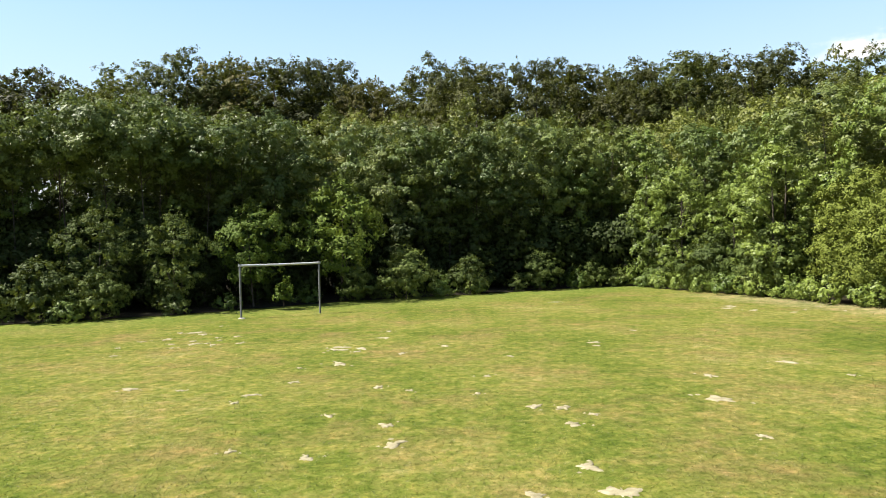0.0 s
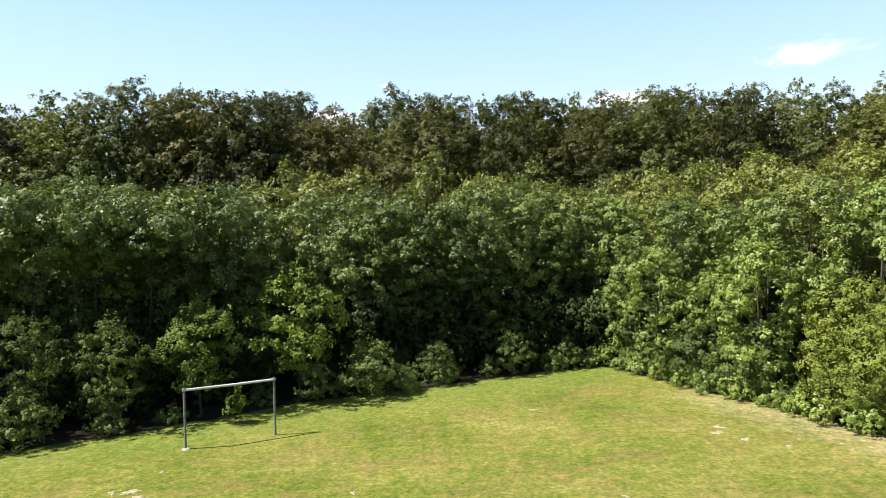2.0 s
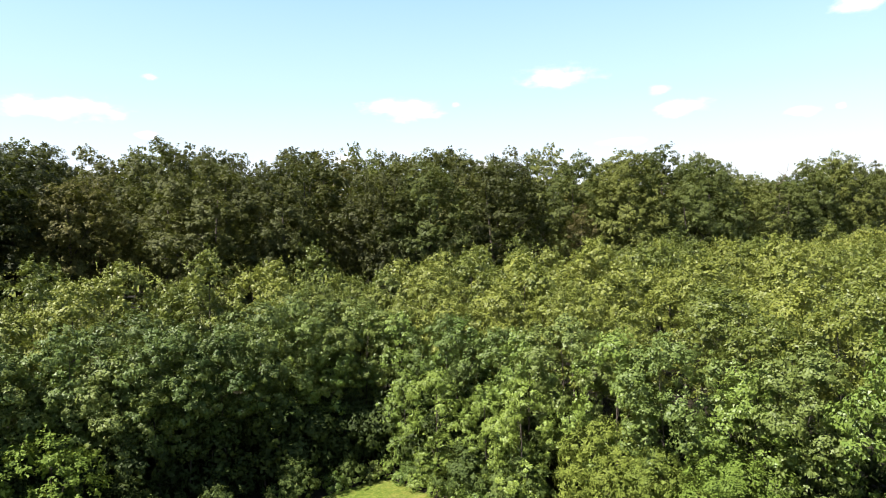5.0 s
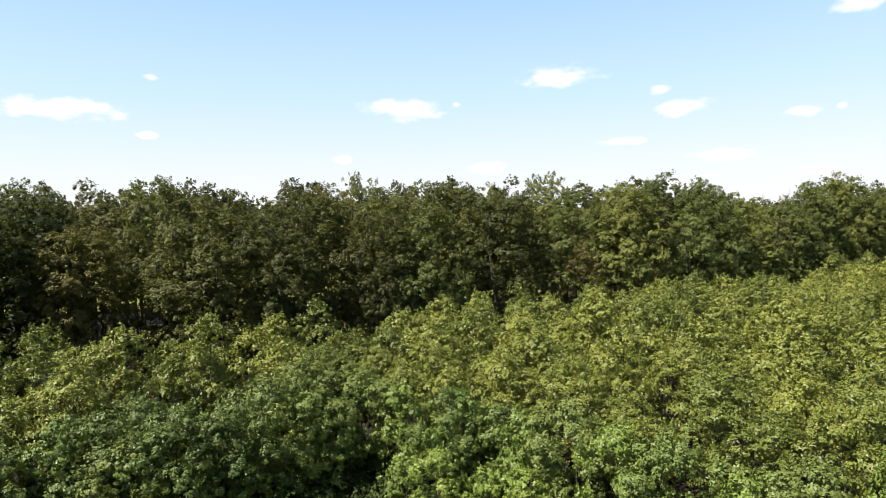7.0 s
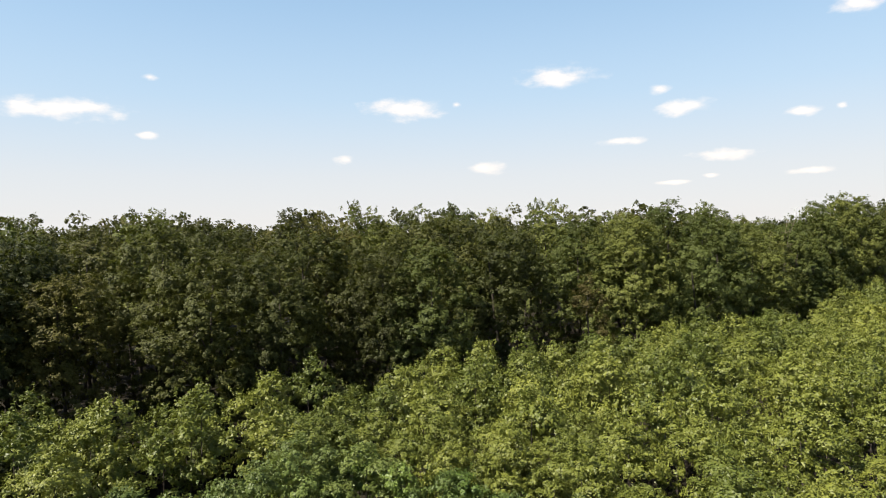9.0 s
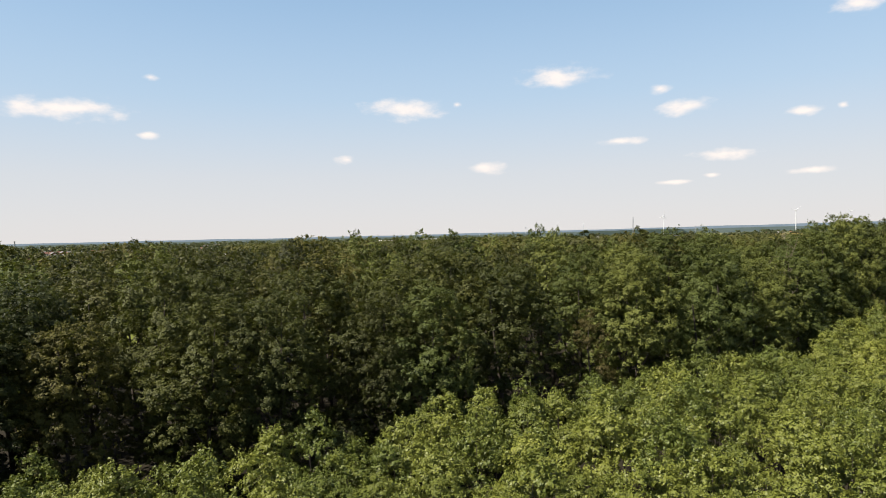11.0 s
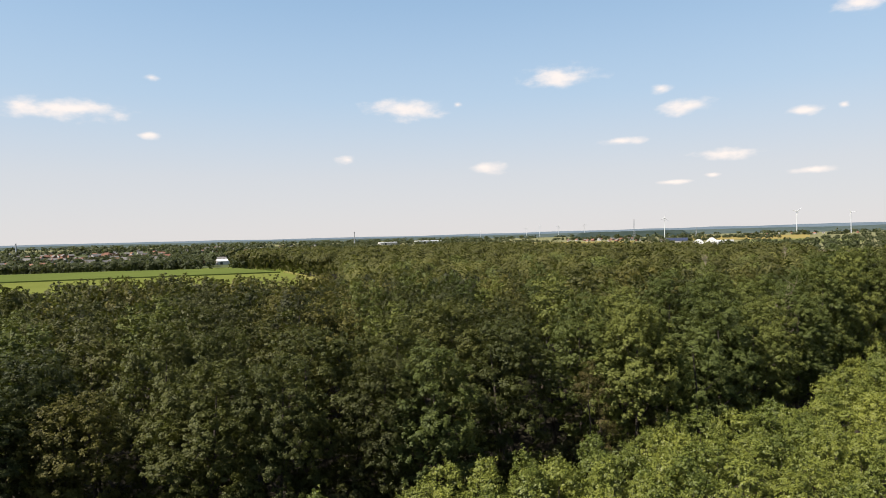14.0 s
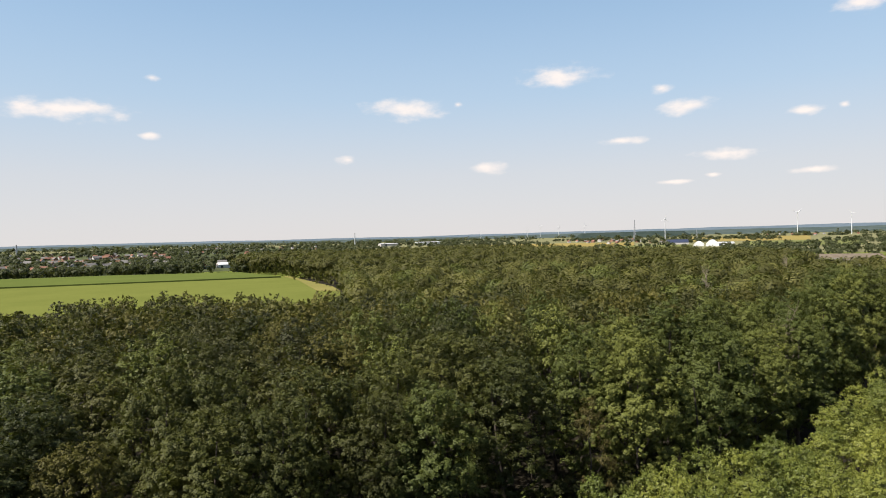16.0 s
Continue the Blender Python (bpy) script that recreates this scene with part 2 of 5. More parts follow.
    edge = nt.nodes.new("ShaderNodeMath"); edge.operation = "MULTIPLY_ADD"
    nt.links.new(med.outputs["Fac"], edge.inputs[0]); edge.inputs[1].default_value = 3.0
    nt.links.new(foot.outputs["Value"], edge.inputs[2])
    lush = nt.nodes.new("ShaderNodeMapRange"); lush.interpolation_type = "SMOOTHSTEP"
    lush.inputs["From Min"].default_value, lush.inputs["From Max"].default_value = 25.5, 29.5
    lush.inputs["To Max"].default_value = 0.75
    nt.links.new(edge.outputs[0], lush.inputs["Value"])
    out = mix_node(nt, lush.outputs["Result"], out.outputs["Color"], (0.112, 0.140, 0.026))
    # tufts and dry tips a hand's width across
    tuft = noise_node(nt, 7.5, 5.0, 0.75, v)
    speck = ramp_node(nt, tuft.outputs["Fac"], [(0.30, (0.56, 0.62, 0.48)), (0.50, (1.02, 1.03, 1.0)), (0.70, (1.56, 1.44, 1.7))])
    out = mix_node(nt, 1.0, out.outputs["Color"], speck.outputs["Color"], "MULTIPLY")
    dry = noise_node(nt, 2.6, 4.0, 0.7, v)
    straw = ramp_node(nt, dry.outputs["Fac"], [(0.34, (0.74, 0.84, 0.70)), (0.50, (1.0, 1.0, 1.0)), (0.66, (1.38, 1.20, 1.30))])
    out = mix_node(nt, 1.0, out.outputs["Color"], straw.outputs["Color"], "MULTIPLY")
    out = mix_node(nt, 1.0, out.outputs["Color"], (0.655, 0.68, 0.70), "MULTIPLY")
    return out.outputs["Color"], fine.outputs["Fac"]


TURF = [(0.12, (0.058, 0.080, 0.012)), (0.40, (0.108, 0.124, 0.021)), (0.62, (0.158, 0.152, 0.036)), (0.9, (0.240, 0.200, 0.080))]


def turf_material():
    m, nt, bsdf = material("turf")
    col, fine = turf_colour(nt)
    nt.links.new(col, bsdf.inputs["Base Color"])
    bsdf.inputs["Roughness"].default_value = 0.95
    bsdf.inputs["Specular IOR Level"].default_value = 0.02
    nt.links.new(bump_node(nt, fine, 0.8, 0.05).outputs[0], bsdf.inputs["Normal"])
    return m


def blade_material():
    m, nt, bsdf = material("grass_blade")
    col, _ = turf_colour(nt)
    geo = nt.nodes.new("ShaderNodeNewGeometry")
    var = ramp_node(nt, geo.outputs["Random Per Island"], [(0.0, (1.2, 1.25, 1.1)), (0.6, (1.6, 1.55, 1.4)), (1.0, (2.2, 2.0, 1.9))])
    c = mix_node(nt, 1.0, col, var.outputs["Color"], "MULTIPLY")
    nt.links.new(c.outputs["Color"], bsdf.inputs["Base Color"])
    bsdf.inputs["Roughness"].default_value = 0.6
    tr = nt.nodes.new("ShaderNodeBsdfTranslucent")
    nt.links.new(c.outputs["Color"], tr.inputs["Color"])
    ms = nt.nodes.new("ShaderNodeMixShader")
    ms.inputs["Fac"].default_value = 0.5
    nt.links.new(bsdf.outputs[0], ms.inputs[1]); nt.links.new(tr.outputs[0], ms.inputs[2])
    nt.links.new(ms.outputs[0], nt.nodes["Material Output"].inputs["Surface"])
    return m


M_YOUNG = leaf_material("young_leaf", (0.072, 0.112, 0.026), (0.166, 0.218, 0.052), (0.284, 0.321, 0.078), gloss=0.5, sheen=0.2)
M_PLANT = leaf_material("plantation_leaf", (0.107, 0.134, 0.022), (0.237, 0.253, 0.041), (0.402, 0.376, 0.062), gloss=0.5, sheen=0.24, drift=0.34)
M_OAK = leaf_material("oak_leaf", (0.036, 0.042, 0.010), (0.078, 0.079, 0.019), (0.152, 0.133, 0.031), 0.09, sheen=0.15)
M_EDGE = leaf_material("wood_edge_leaf", (0.036, 0.044, 0.011), (0.078, 0.084, 0.018), (0.149, 0.140, 0.032), 0.09, sheen=0.15)
M_SHRUB = leaf_material("shrub_leaf", (0.079, 0.111, 0.025), (0.171, 0.211, 0.051), (0.284, 0.303, 0.074), gloss=0.5, sheen=0.2)
M_GLOSSY = leaf_material("glossy_leaf", (0.096, 0.151, 0.027), (0.206, 0.275, 0.049), (0.326, 0.392, 0.072), gloss=0.45, sheen=0.24)
M_GREEN = leaf_material("fresh_oak_leaf", (0.069, 0.088, 0.019), (0.141, 0.156, 0.032), (0.231, 0.230, 0.047), 0.09, sheen=0.16)
M_FEATHER = leaf_material("feathery_leaf", (0.092, 0.137, 0.021), (0.166, 0.233, 0.038), (0.252, 0.323, 0.060))
M_RUSTY = leaf_material("rusty_feathery_leaf", (0.126, 0.166, 0.028), (0.215, 0.252, 0.045), (0.316, 0.326, 0.071))
M_BROWN = leaf_material("brownish_leaf", (0.035, 0.037, 0.013), (0.067, 0.068, 0.021), (0.117, 0.106, 0.037), 0.09, sheen=0.16)
M_HAW = leaf_material("hawthorn_leaf", (0.062, 0.089, 0.023), (0.126, 0.167, 0.039), (0.218, 0.256, 0.061))
M_LIME = leaf_material("lime_leaf", (0.090, 0.142, 0.021), (0.144, 0.205, 0.031), (0.214, 0.274, 0.048))
M_LEAFY = leaf_material("leafy_green_leaf", (0.072, 0.096, 0.022), (0.128, 0.150, 0.036), (0.195, 0.205, 0.054), sheen=0.15)
M_RUSSET = leaf_material("russet_leaf", (0.066, 0.058, 0.018), (0.125, 0.096, 0.032), (0.190, 0.136, 0.052))
M_OLIVE = leaf_material("olive_leaf", (0.066, 0.062, 0.011), (0.132, 0.119, 0.026), (0.213, 0.184, 0.041), sheen=0.15)
M_FAR = leaf_material("far_leaf", (0.035, 0.039, 0.011), (0.082, 0.082, 0.022), (0.157, 0.140, 0.036), 0.15)
# leaf colour kept dark to stand in for the shade under the trees
M_SHADE = leaf_material("shade_darkened_leaf", (0.028, 0.042, 0.010), (0.052, 0.072, 0.016), (0.090, 0.110, 0.026), through_light=0.08)
M_GOLD = leaf_material("yellowish_leaf", (0.090, 0.091, 0.021), (0.162, 0.152, 0.035), (0.235, 0.206, 0.052), 0.09, sheen=0.16)
M_BARK = bark_material("bark", (0.026, 0.021, 0.016), (0.075, 0.062, 0.050))
M_DEADWOOD = bark_material("dead_wood", (0.11, 0.09, 0.065), (0.22, 0.185, 0.14))
M_TURF = turf_material()
M_BLADE = blade_material()
# litter brown taken nearly black, so it holds the shade under the crowns
M_LITTER = plain_material("shade_darkened_litter", (0.012, 0.010, 0.006), (0.034, 0.028, 0.016), 2.5, 0.95, 0.0, 0.03)
M_SAND = plain_material("dry_sand", (0.20, 0.175, 0.10), (0.40, 0.355, 0.23), 7.0, 0.95, 0.0, 0.01)
M_STEEL = plain_material("galvanised_steel", (0.15, 0.155, 0.16), (0.26, 0.26, 0.26), 6.0, 0.55, 0.35)
M_BAR = plain_material("pale_galvanised_steel", (0.52, 0.53, 0.53), (0.70, 0.70, 0.68), 6.0, 0.5, 0.25)
M_CONCRETE = plain_material("concrete", (0.30, 0.28, 0.23), (0.45, 0.42, 0.36), 4.0, 0.9)


# ---- mesh helpers ----
def mesh_from(name, verts, loops, sizes, mat, smooth=False):
    me = bpy.data.meshes.new(name)
    verts = np.asarray(verts, dtype=np.float32)
    loops = np.asarray(loops, dtype=np.int32).ravel()
    sizes = np.asarray(sizes, dtype=np.int32)
    me.vertices.add(len(verts))
    me.vertices.foreach_set("co", verts.ravel())
    me.loops.add(len(loops))
    me.loops.foreach_set("vertex_index", loops)
    me.polygons.add(len(sizes))
    me.polygons.foreach_set("loop_start", np.concatenate(([0], np.cumsum(sizes)[:-1])).astype(np.int32))
    me.update(calc_edges=True)
    me.validate()
    if smooth:
        me.polygons.foreach_set("use_smooth", np.ones(len(sizes), dtype=bool))
    me.materials.append(mat)
    return me


def part(name, bm, mat, parent=None, label="", smooth=False):
    me = bpy.data.meshes.new(name)
    bm.to_mesh(me)
    bm.free()
    if smooth:
        me.polygons.foreach_set("use_smooth", np.ones(len(me.polygons), dtype=bool))
    me.materials.append(mat)
    ob = new(name, me)
    ob.parent = parent
    return tagged(ob, label)


def part_mesh(name, me, parent=None, label=""):
    ob = new(name, me)
    ob.parent = parent
    return tagged(ob, label)


def add_box(bm, cx, cy, cz, sx, sy, sz, bevel=0.0, m=None):
    r = bmesh.ops.create_cube(bm, size=1.0, matrix=(m or Matrix()) @ Matrix.LocRotScale((cx, cy, cz), None, (sx, sy, sz)))
    if bevel:
        edges = list({e for v in r["verts"] for e in v.link_edges})
        bmesh.ops.bevel(bm, geom=edges, offset=bevel, segments=2, affect="EDGES", profile=0.6)


def tube(path, radii, sides=7):
    """A tapered tube along a path: vertices and quads."""
    path = np.asarray(path, float)
    vs, fs = [], []
    for i, p in enumerate(path):
        d = path[min(i + 1, len(path) - 1)] - path[max(i - 1, 0)]
        d /= np.linalg.norm(d) + 1e-9
        a = np.cross(d, (0.31, 0.87, 0.38)); a /= np.linalg.norm(a) + 1e-9
        b = np.cross(d, a)
        for k in range(sides):
            t = 2 * math.pi * k / sides
            vs.append(p + radii[i] * (math.cos(t) * a + math.sin(t) * b))
    for i in range(len(path) - 1):
        for k in range(sides):
            k2 = (k + 1) % sides
            fs.append((i * sides + k, i * sides + k2, (i + 1) * sides + k2, (i + 1) * sides + k))
    return vs, fs


def tubes_mesh(name, tubes, mat):
    vs, fs = [], []
    for v, f in tubes:
        o = len(vs)
        vs += list(v)
        fs += [tuple(i + o for i in q) for q in f]
    return mesh_from(name, vs, fs, [4] * len(fs), mat, True)


def wander(rng, start, end, steps, wobble):
    p = np.linspace(start, end, steps)
    p[1:-1] += rng.normal(0, wobble, (steps - 2, 3))
    return p


# ---- foliage ----
def unit(v):
    return v / (np.linalg.norm(v, axis=1, keepdims=True) + 1e-9)


def leaf_geometry(rng, c, out, length, quad, spread=0.29, lift=0.2):
    """Leaves at c that face roughly outwards and upwards: folded four-sided blades, or three-sided ones."""
    n = len(c)
    nor = unit(out + np.array([0, 0, lift]) + rng.normal(0, spread, (n, 3)))
    u = unit(np.cross(nor, rng.normal(0, 1, (n, 3))) + np.array([0, 0, -0.15]))
    v = np.cross(nor, u)
    L = (length * rng.uniform(0.65, 1.35, n))[:, None]
    if quad:
        vs = np.stack([c - u * L * 0.5, c + v * L * 0.32 + nor * L * 0.1, c + u * L * 0.5, c - v * L * 0.32 + nor * L * 0.1], 1)
        k = 4
    else:
        vs = np.stack([c - u * L * 0.45 + v * L * 0.30, c + u * L * 0.55, c - u * L * 0.30 - v * L * 0.34], 1)
        k = 3
    return vs.reshape(-1, 3), k


def lobe_clumps(rng, lobes, per_area, low=-0.35, gap=0.0):
    """Twig ends over the outside of a set of rounded boughs; those buried in another bough are left out."""
    cs, outs = [], []
    for i, (x, y, z, r, rz) in enumerate(lobes):
        k = max(4, int(per_area * 4 * math.pi * r * (r + rz) / 2))
        d = unit(rng.normal(0, 1, (k, 3)))
        d = d[d[:, 2] > low + rng.uniform(-0.25, 0.25, len(d))]
        p = np.array([x, y, z]) + d * np.array([r, r, rz]) * rng.uniform(0.82, 1.12, (len(d), 1))
        keep = np.ones(len(p), bool)
        for j, (X, Y, Z, R, RZ) in enumerate(lobes):
            if j != i:
                q = (p - np.array([X, Y, Z])) / np.array([R, R, RZ])
                keep &= (q * q).sum(1) > 0.55
        keep &= rng.random(len(p)) > gap
        cs.append(p[keep]); outs.append(d[keep])
    return np.concatenate(cs), np.concatenate(outs)


def foliage(name, rng, lobes, mat, per_area, count, clump, length, quad=False, low=-0.35, gap=0.05, shoots=0, fill=0.5, whole=0.4, spread=0.29, lift=0.2):
    """A crown: clumps of leaves over its boughs, upright shoots on top, larger shaded leaves within."""
    c, out = lobe_clumps(rng, lobes, per_area, low, gap)
    mid = np.mean([l[:3] for l in lobes], axis=0)
    out = unit(out + whole * unit(c - mid))
    # each clump is a small dome of leaves that face away from its middle
    ball = unit(rng.normal(0, 1, (len(c) * count, 3)))
    oo = np.repeat(out, count, 0)
    ball += oo * 0.6
    ball = unit(ball)
    size = np.repeat(clump * rng.uniform(0.55, 1.3, len(c)), count)[:, None]
    cc = np.repeat(c, count, 0) + ball * size * rng.uniform(0.45, 1.0, (len(ball), 1)) * np.array([1.0, 1.0, 0.8])
    oo = unit(ball * 0.7 + oo)
    if shoots:
        tops = np.array(sorted(lobes, key=lambda l: -l[2])[:max(3, len(lobes) * 3 // 5)])
        pick = tops[rng.integers(0, len(tops), shoots)]
        base = pick[:, :3] + np.stack([rng.normal(0, 0.45, shoots) * pick[:, 3], rng.normal(0, 0.45, shoots) * pick[:, 3], pick[:, 4] * 0.85], 1)
        m = 14
        t = np.tile(np.linspace(0, 1, m), shoots)
        lean = np.repeat(rng.normal(0, 0.35, (shoots, 3)) + np.array([0, 0, 1.0]), m, 0)
        hgt = np.repeat(rng.uniform(0.6, 2.0, shoots) * min(clump, 0.3), m)
        sc = np.repeat(base, m, 0) + lean * (t * hgt)[:, None] + rng.normal(0, 0.34 * min(clump, 0.5), (shoots * m, 3)) * (1.25 - t)[:, None]
        cc = np.concatenate([cc, sc])
        oo = np.concatenate([oo, unit(rng.normal(0, 0.7, sc.shape) + np.array([0, 0, 0.6]))])
    v1, k = leaf_geometry(rng, cc, oo, length, quad, spread, lift)
    loops = [np.arange(len(v1))]
    sizes = [np.full(len(cc), k)]
    verts = [v1]
    if fill:
        fs = []
        big = max(length * 1.6, 0.22)
        for (x, y, z, r, rz) in lobes:
            n = max(6, int(fill * 2.2 * math.pi * r * rz / big ** 2))
            d = unit(rng.normal(0, 1, (n, 3)))
            fs.append(np.array([x, y, z]) + d * np.array([r, r, rz]) * rng.uniform(0.15, 0.8 if length > 0.25 else 0.48, (n, 1)))
        fc = np.concatenate(fs)
        v2, k2 = leaf_geometry(rng, fc, unit(rng.normal(0, 1, fc.shape)), big, False)
        loops.append(np.arange(len(v2)) + len(v1))
        sizes.append(np.full(len(fc), k2))
        verts.append(v2)
    return mesh_from(name, np.concatenate(verts), np.concatenate(loops), np.concatenate(sizes), mat)


def crown_lobes(rng, n, z0, z1, R, lobe, squash=0.8, shape=0.55):
    """Boughs spread over a crown from z0 to z1 with its widest part at the share `shape` of its height."""
    lobes = []
    ga = 2.39996
    a0 = rng.uniform(0, 6.28)
    for i in range(n):
        h = (i + 0.5) / n
        w = math.sin(math.pi * min(1, max(0.0, (h / shape * 0.5 if h < shape else 0.5 + (h - shape) / (1 - shape) * 0.5)))) ** 0.6
        rad = max(0.0, R * w - lobe * 0.75) * rng.uniform(0.8, 1.12)
        a = a0 + i * ga + rng.normal(0, 0.25)
        r = lobe * rng.uniform(0.65, 1.3)
        lobes.append((rad * math.cos(a), rad * math.sin(a), z0 + lobe * 0.6 + (z1 - z0 - lobe * 1.3) * h + rng.normal(0, 0.12) * lobe, r, r * squash))
    return lobes


def dome_lobes(rng, n, z0, z1, R, lobe, squash=0.85):
    """One closed rounded crown: a core and boughs bulging from it all round."""
    zc, az, ar = (z0 + z1) / 2, (z1 - z0) / 2 - lobe * 0.6, R - lobe * 0.6
    lobes = [(0, 0, zc, ar * 0.86, az * 0.86)]
    for i in range(n):
        h = 1 - 2 * (i + 0.5) / n
        a = i * 2.39996 + rng.normal(0, 0.2)
        w = (1 - h * h) ** 0.5 * rng.uniform(0.85, 1.12)
        r = lobe * rng.uniform(0.6, 1.35)
        lobes.append((ar * w * math.cos(a), ar * w * math.sin(a), zc + az * h * rng.uniform(0.9, 1.06), r, r * squash))
    return lobes


def stem_and_limbs(rng, H, lobes, r0, parent, mat, n_limbs):
    """A bent tapering trunk, and limbs out to some of the boughs."""
    lean = rng.normal(0, 0.03, 2) * H
    path = wander(rng, (0, 0, -0.25), (lean[0], lean[1], H * 0.86), 7, r0 * 0.35)
    rad = np.linspace(1.0, 0.18, 7) * r0
    rad[0] *= 1.5
    part_mesh("trunk", tubes_mesh("trunk", [tube(path, rad, 7)], mat), parent)
    order = rng.permutation(len(lobes))[:n_limbs]
    for i in order:
        x, y, z, r, rz = lobes[i]
        zb = max(0.12 * H, z - math.hypot(x, y) * 0.9 - 0.4)
        t = min(1, zb / (H * 0.86))
        start = np.array([lean[0] * t, lean[1] * t, zb])
        p = wander(rng, start, (x * 0.95, y * 0.95, z), 5, 0.06 * max(0.6, r))
        br = r0 * (1 - 0.8 * t) * 0.5
        tubes = [tube(p, np.linspace(br, br * 0.25, 5), 5)]
        for k in range(2):
            e = p[-2] + rng.normal(0, 0.6, 3) * r
            tubes.append(tube(np.array([p[-2], (p[-2] + e) / 2 + rng.normal(0, 0.05, 3), e]), [br * 0.4, br * 0.25, br * 0.1], 4))
        part_mesh("limb", tubes_mesh("limb", tubes, mat), parent)


def plant(name, seed, H, z0, R, n, lobe, mat, per_area, count, clump, length, quad, label, category, group,
          squash=0.8, shape=0.55, low=-0.35, gap=0.05, shoots=0, r0=0.08, limbs=4, fill=0.5, bark=None, whole=0.4, dome=False, spread=0.29, lift=0.2):
    rng = np.random.default_rng(seed)
    root = new(name)
    tagged(root, label, category, group)
    lobes = dome_lobes(rng, n, z0, H, R, lobe) if dome else crown_lobes(rng, n, z0, H, R, lobe, squash, shape)
    stem_and_limbs(rng, H, lobes, r0, root, bark or M_BARK, limbs)
    part_mesh("crown", foliage("crown", rng, lobes, mat, per_area, count, clump, length, quad, low, gap, shoots, fill, whole, spread, lift), root)
    return root


class Planter:
    """Sets out a thing and its copies: the first call moves the thing itself, the later ones copy it."""

    def __init__(self, obs):
        self.obs, self.used = obs, set()

    def top(self, i):
        """How high the leaves of one kind of tree reach."""
        crown = next(c for c in self.obs[i].children if c.name.startswith("crown"))
        co = np.empty(len(crown.data.vertices) * 3, dtype=np.float32)
        crown.data.vertices.foreach_get("co", co)
        return float(np.percentile(co[2::3], 97.5))

    def put(self, i, x, y, z, turn, s=1.0, sz=None):
        i %= len(self.obs)
        ob = self.obs[i]
        m = pose(x, y, z, 0, 0, turn)
        if ob.name not in self.used:
            self.used.add(ob.name)
            ob.matrix_basis = m
            return ob
        return copy_thing(ob, m @ Matrix.Diagonal((s, s, sz or s, 1)))

    def grow(self, i, x, y, turn, height, width):
        """As put, with a crown that ends at a given height."""
        i %= len(self.obs)
        ob = self.obs[i]
        size = Vector((width, width, height / self.top(i)))
        m = pose(x, y, 0.0, 0, 0, turn)
        if ob.name not in self.used:
            self.used.add(ob.name)
            ob.matrix_basis = m @ Matrix.Diagonal((*size, 1))
            return ob
        return copy_thing(ob, m @ Matrix.Diagonal((size.x / ob.scale.x, size.y / ob.scale.y, size.z / ob.scale.z, 1)))


# ---- ground ----
def ground_z(x, y):
    return 0.0


HEDGE_A = [(-60, 3), (-24, 20.6), (-16.5, 24.0), (-13.4, 25.1), (-11, 26.0), (-7.9, 28.0), (-4.2, 30.2), (1.6, 32.2), (5.0, 33.8), (10.0, 35.5)]
HEDGE_B = [(10.0, 35.5), (11.3, 32.0), (13.1, 27.7), (14.2, 25.2), (15.1, 22.8), (16.6, 19.0), (20.0, 12), (27, -3), (36, -22)]


def along(line, d):
    for (x0, y0), (x1, y1) in zip(line, line[1:]):
        L = math.hypot(x1 - x0, y1 - y0)
        if d <= L:
            t = d / L
            return x0 + (x1 - x0) * t, y0 + (y1 - y0) * t, (x1 - x0) / L, (y1 - y0) / L
        d -= L
    return None


def in_field(x, y):
    """Whether a place lies on the mown field, this side of both hedges."""
    ya = np.interp(x, [p[0] for p in HEDGE_A], [p[1] for p in HEDGE_A])
    xb = np.interp(-y, [-p[1] for p in HEDGE_B], [p[0] for p in HEDGE_B])
    return y < ya and x < xb


def build_ground():
    radii = [0.0] + list(np.concatenate([np.arange(1.0, 40, 1.0), np.geomspace(40, 4850, 46)]))
    sec = 144
    vs, loops, sizes = [(0, 12, ground_z(0, 12))], [], []
    for r in radii[1:]:
        for k in range(sec):
            a = 2 * math.pi * k / sec
            x, y = r * math.cos(a), 12 + r * math.sin(a)
            vs.append((x, y, ground_z(x, y)))
    for k in range(sec):
        loops += [0, 1 + k, 1 + (k + 1) % sec]; sizes.append(3)
    for i in range(len(radii) - 2):
        for k in range(sec):
            a, b = 1 + i * sec + k, 1 + i * sec + (k + 1) % sec
            loops += [a, a + sec, b + sec, b]; sizes.append(4)
    ob = new("ground", mesh_from("ground", vs, loops, sizes, M_TURF, True))
    tagged(ob, "mown half-dry meadow turf with straw-coloured drifts", "grass field", kind="structure")


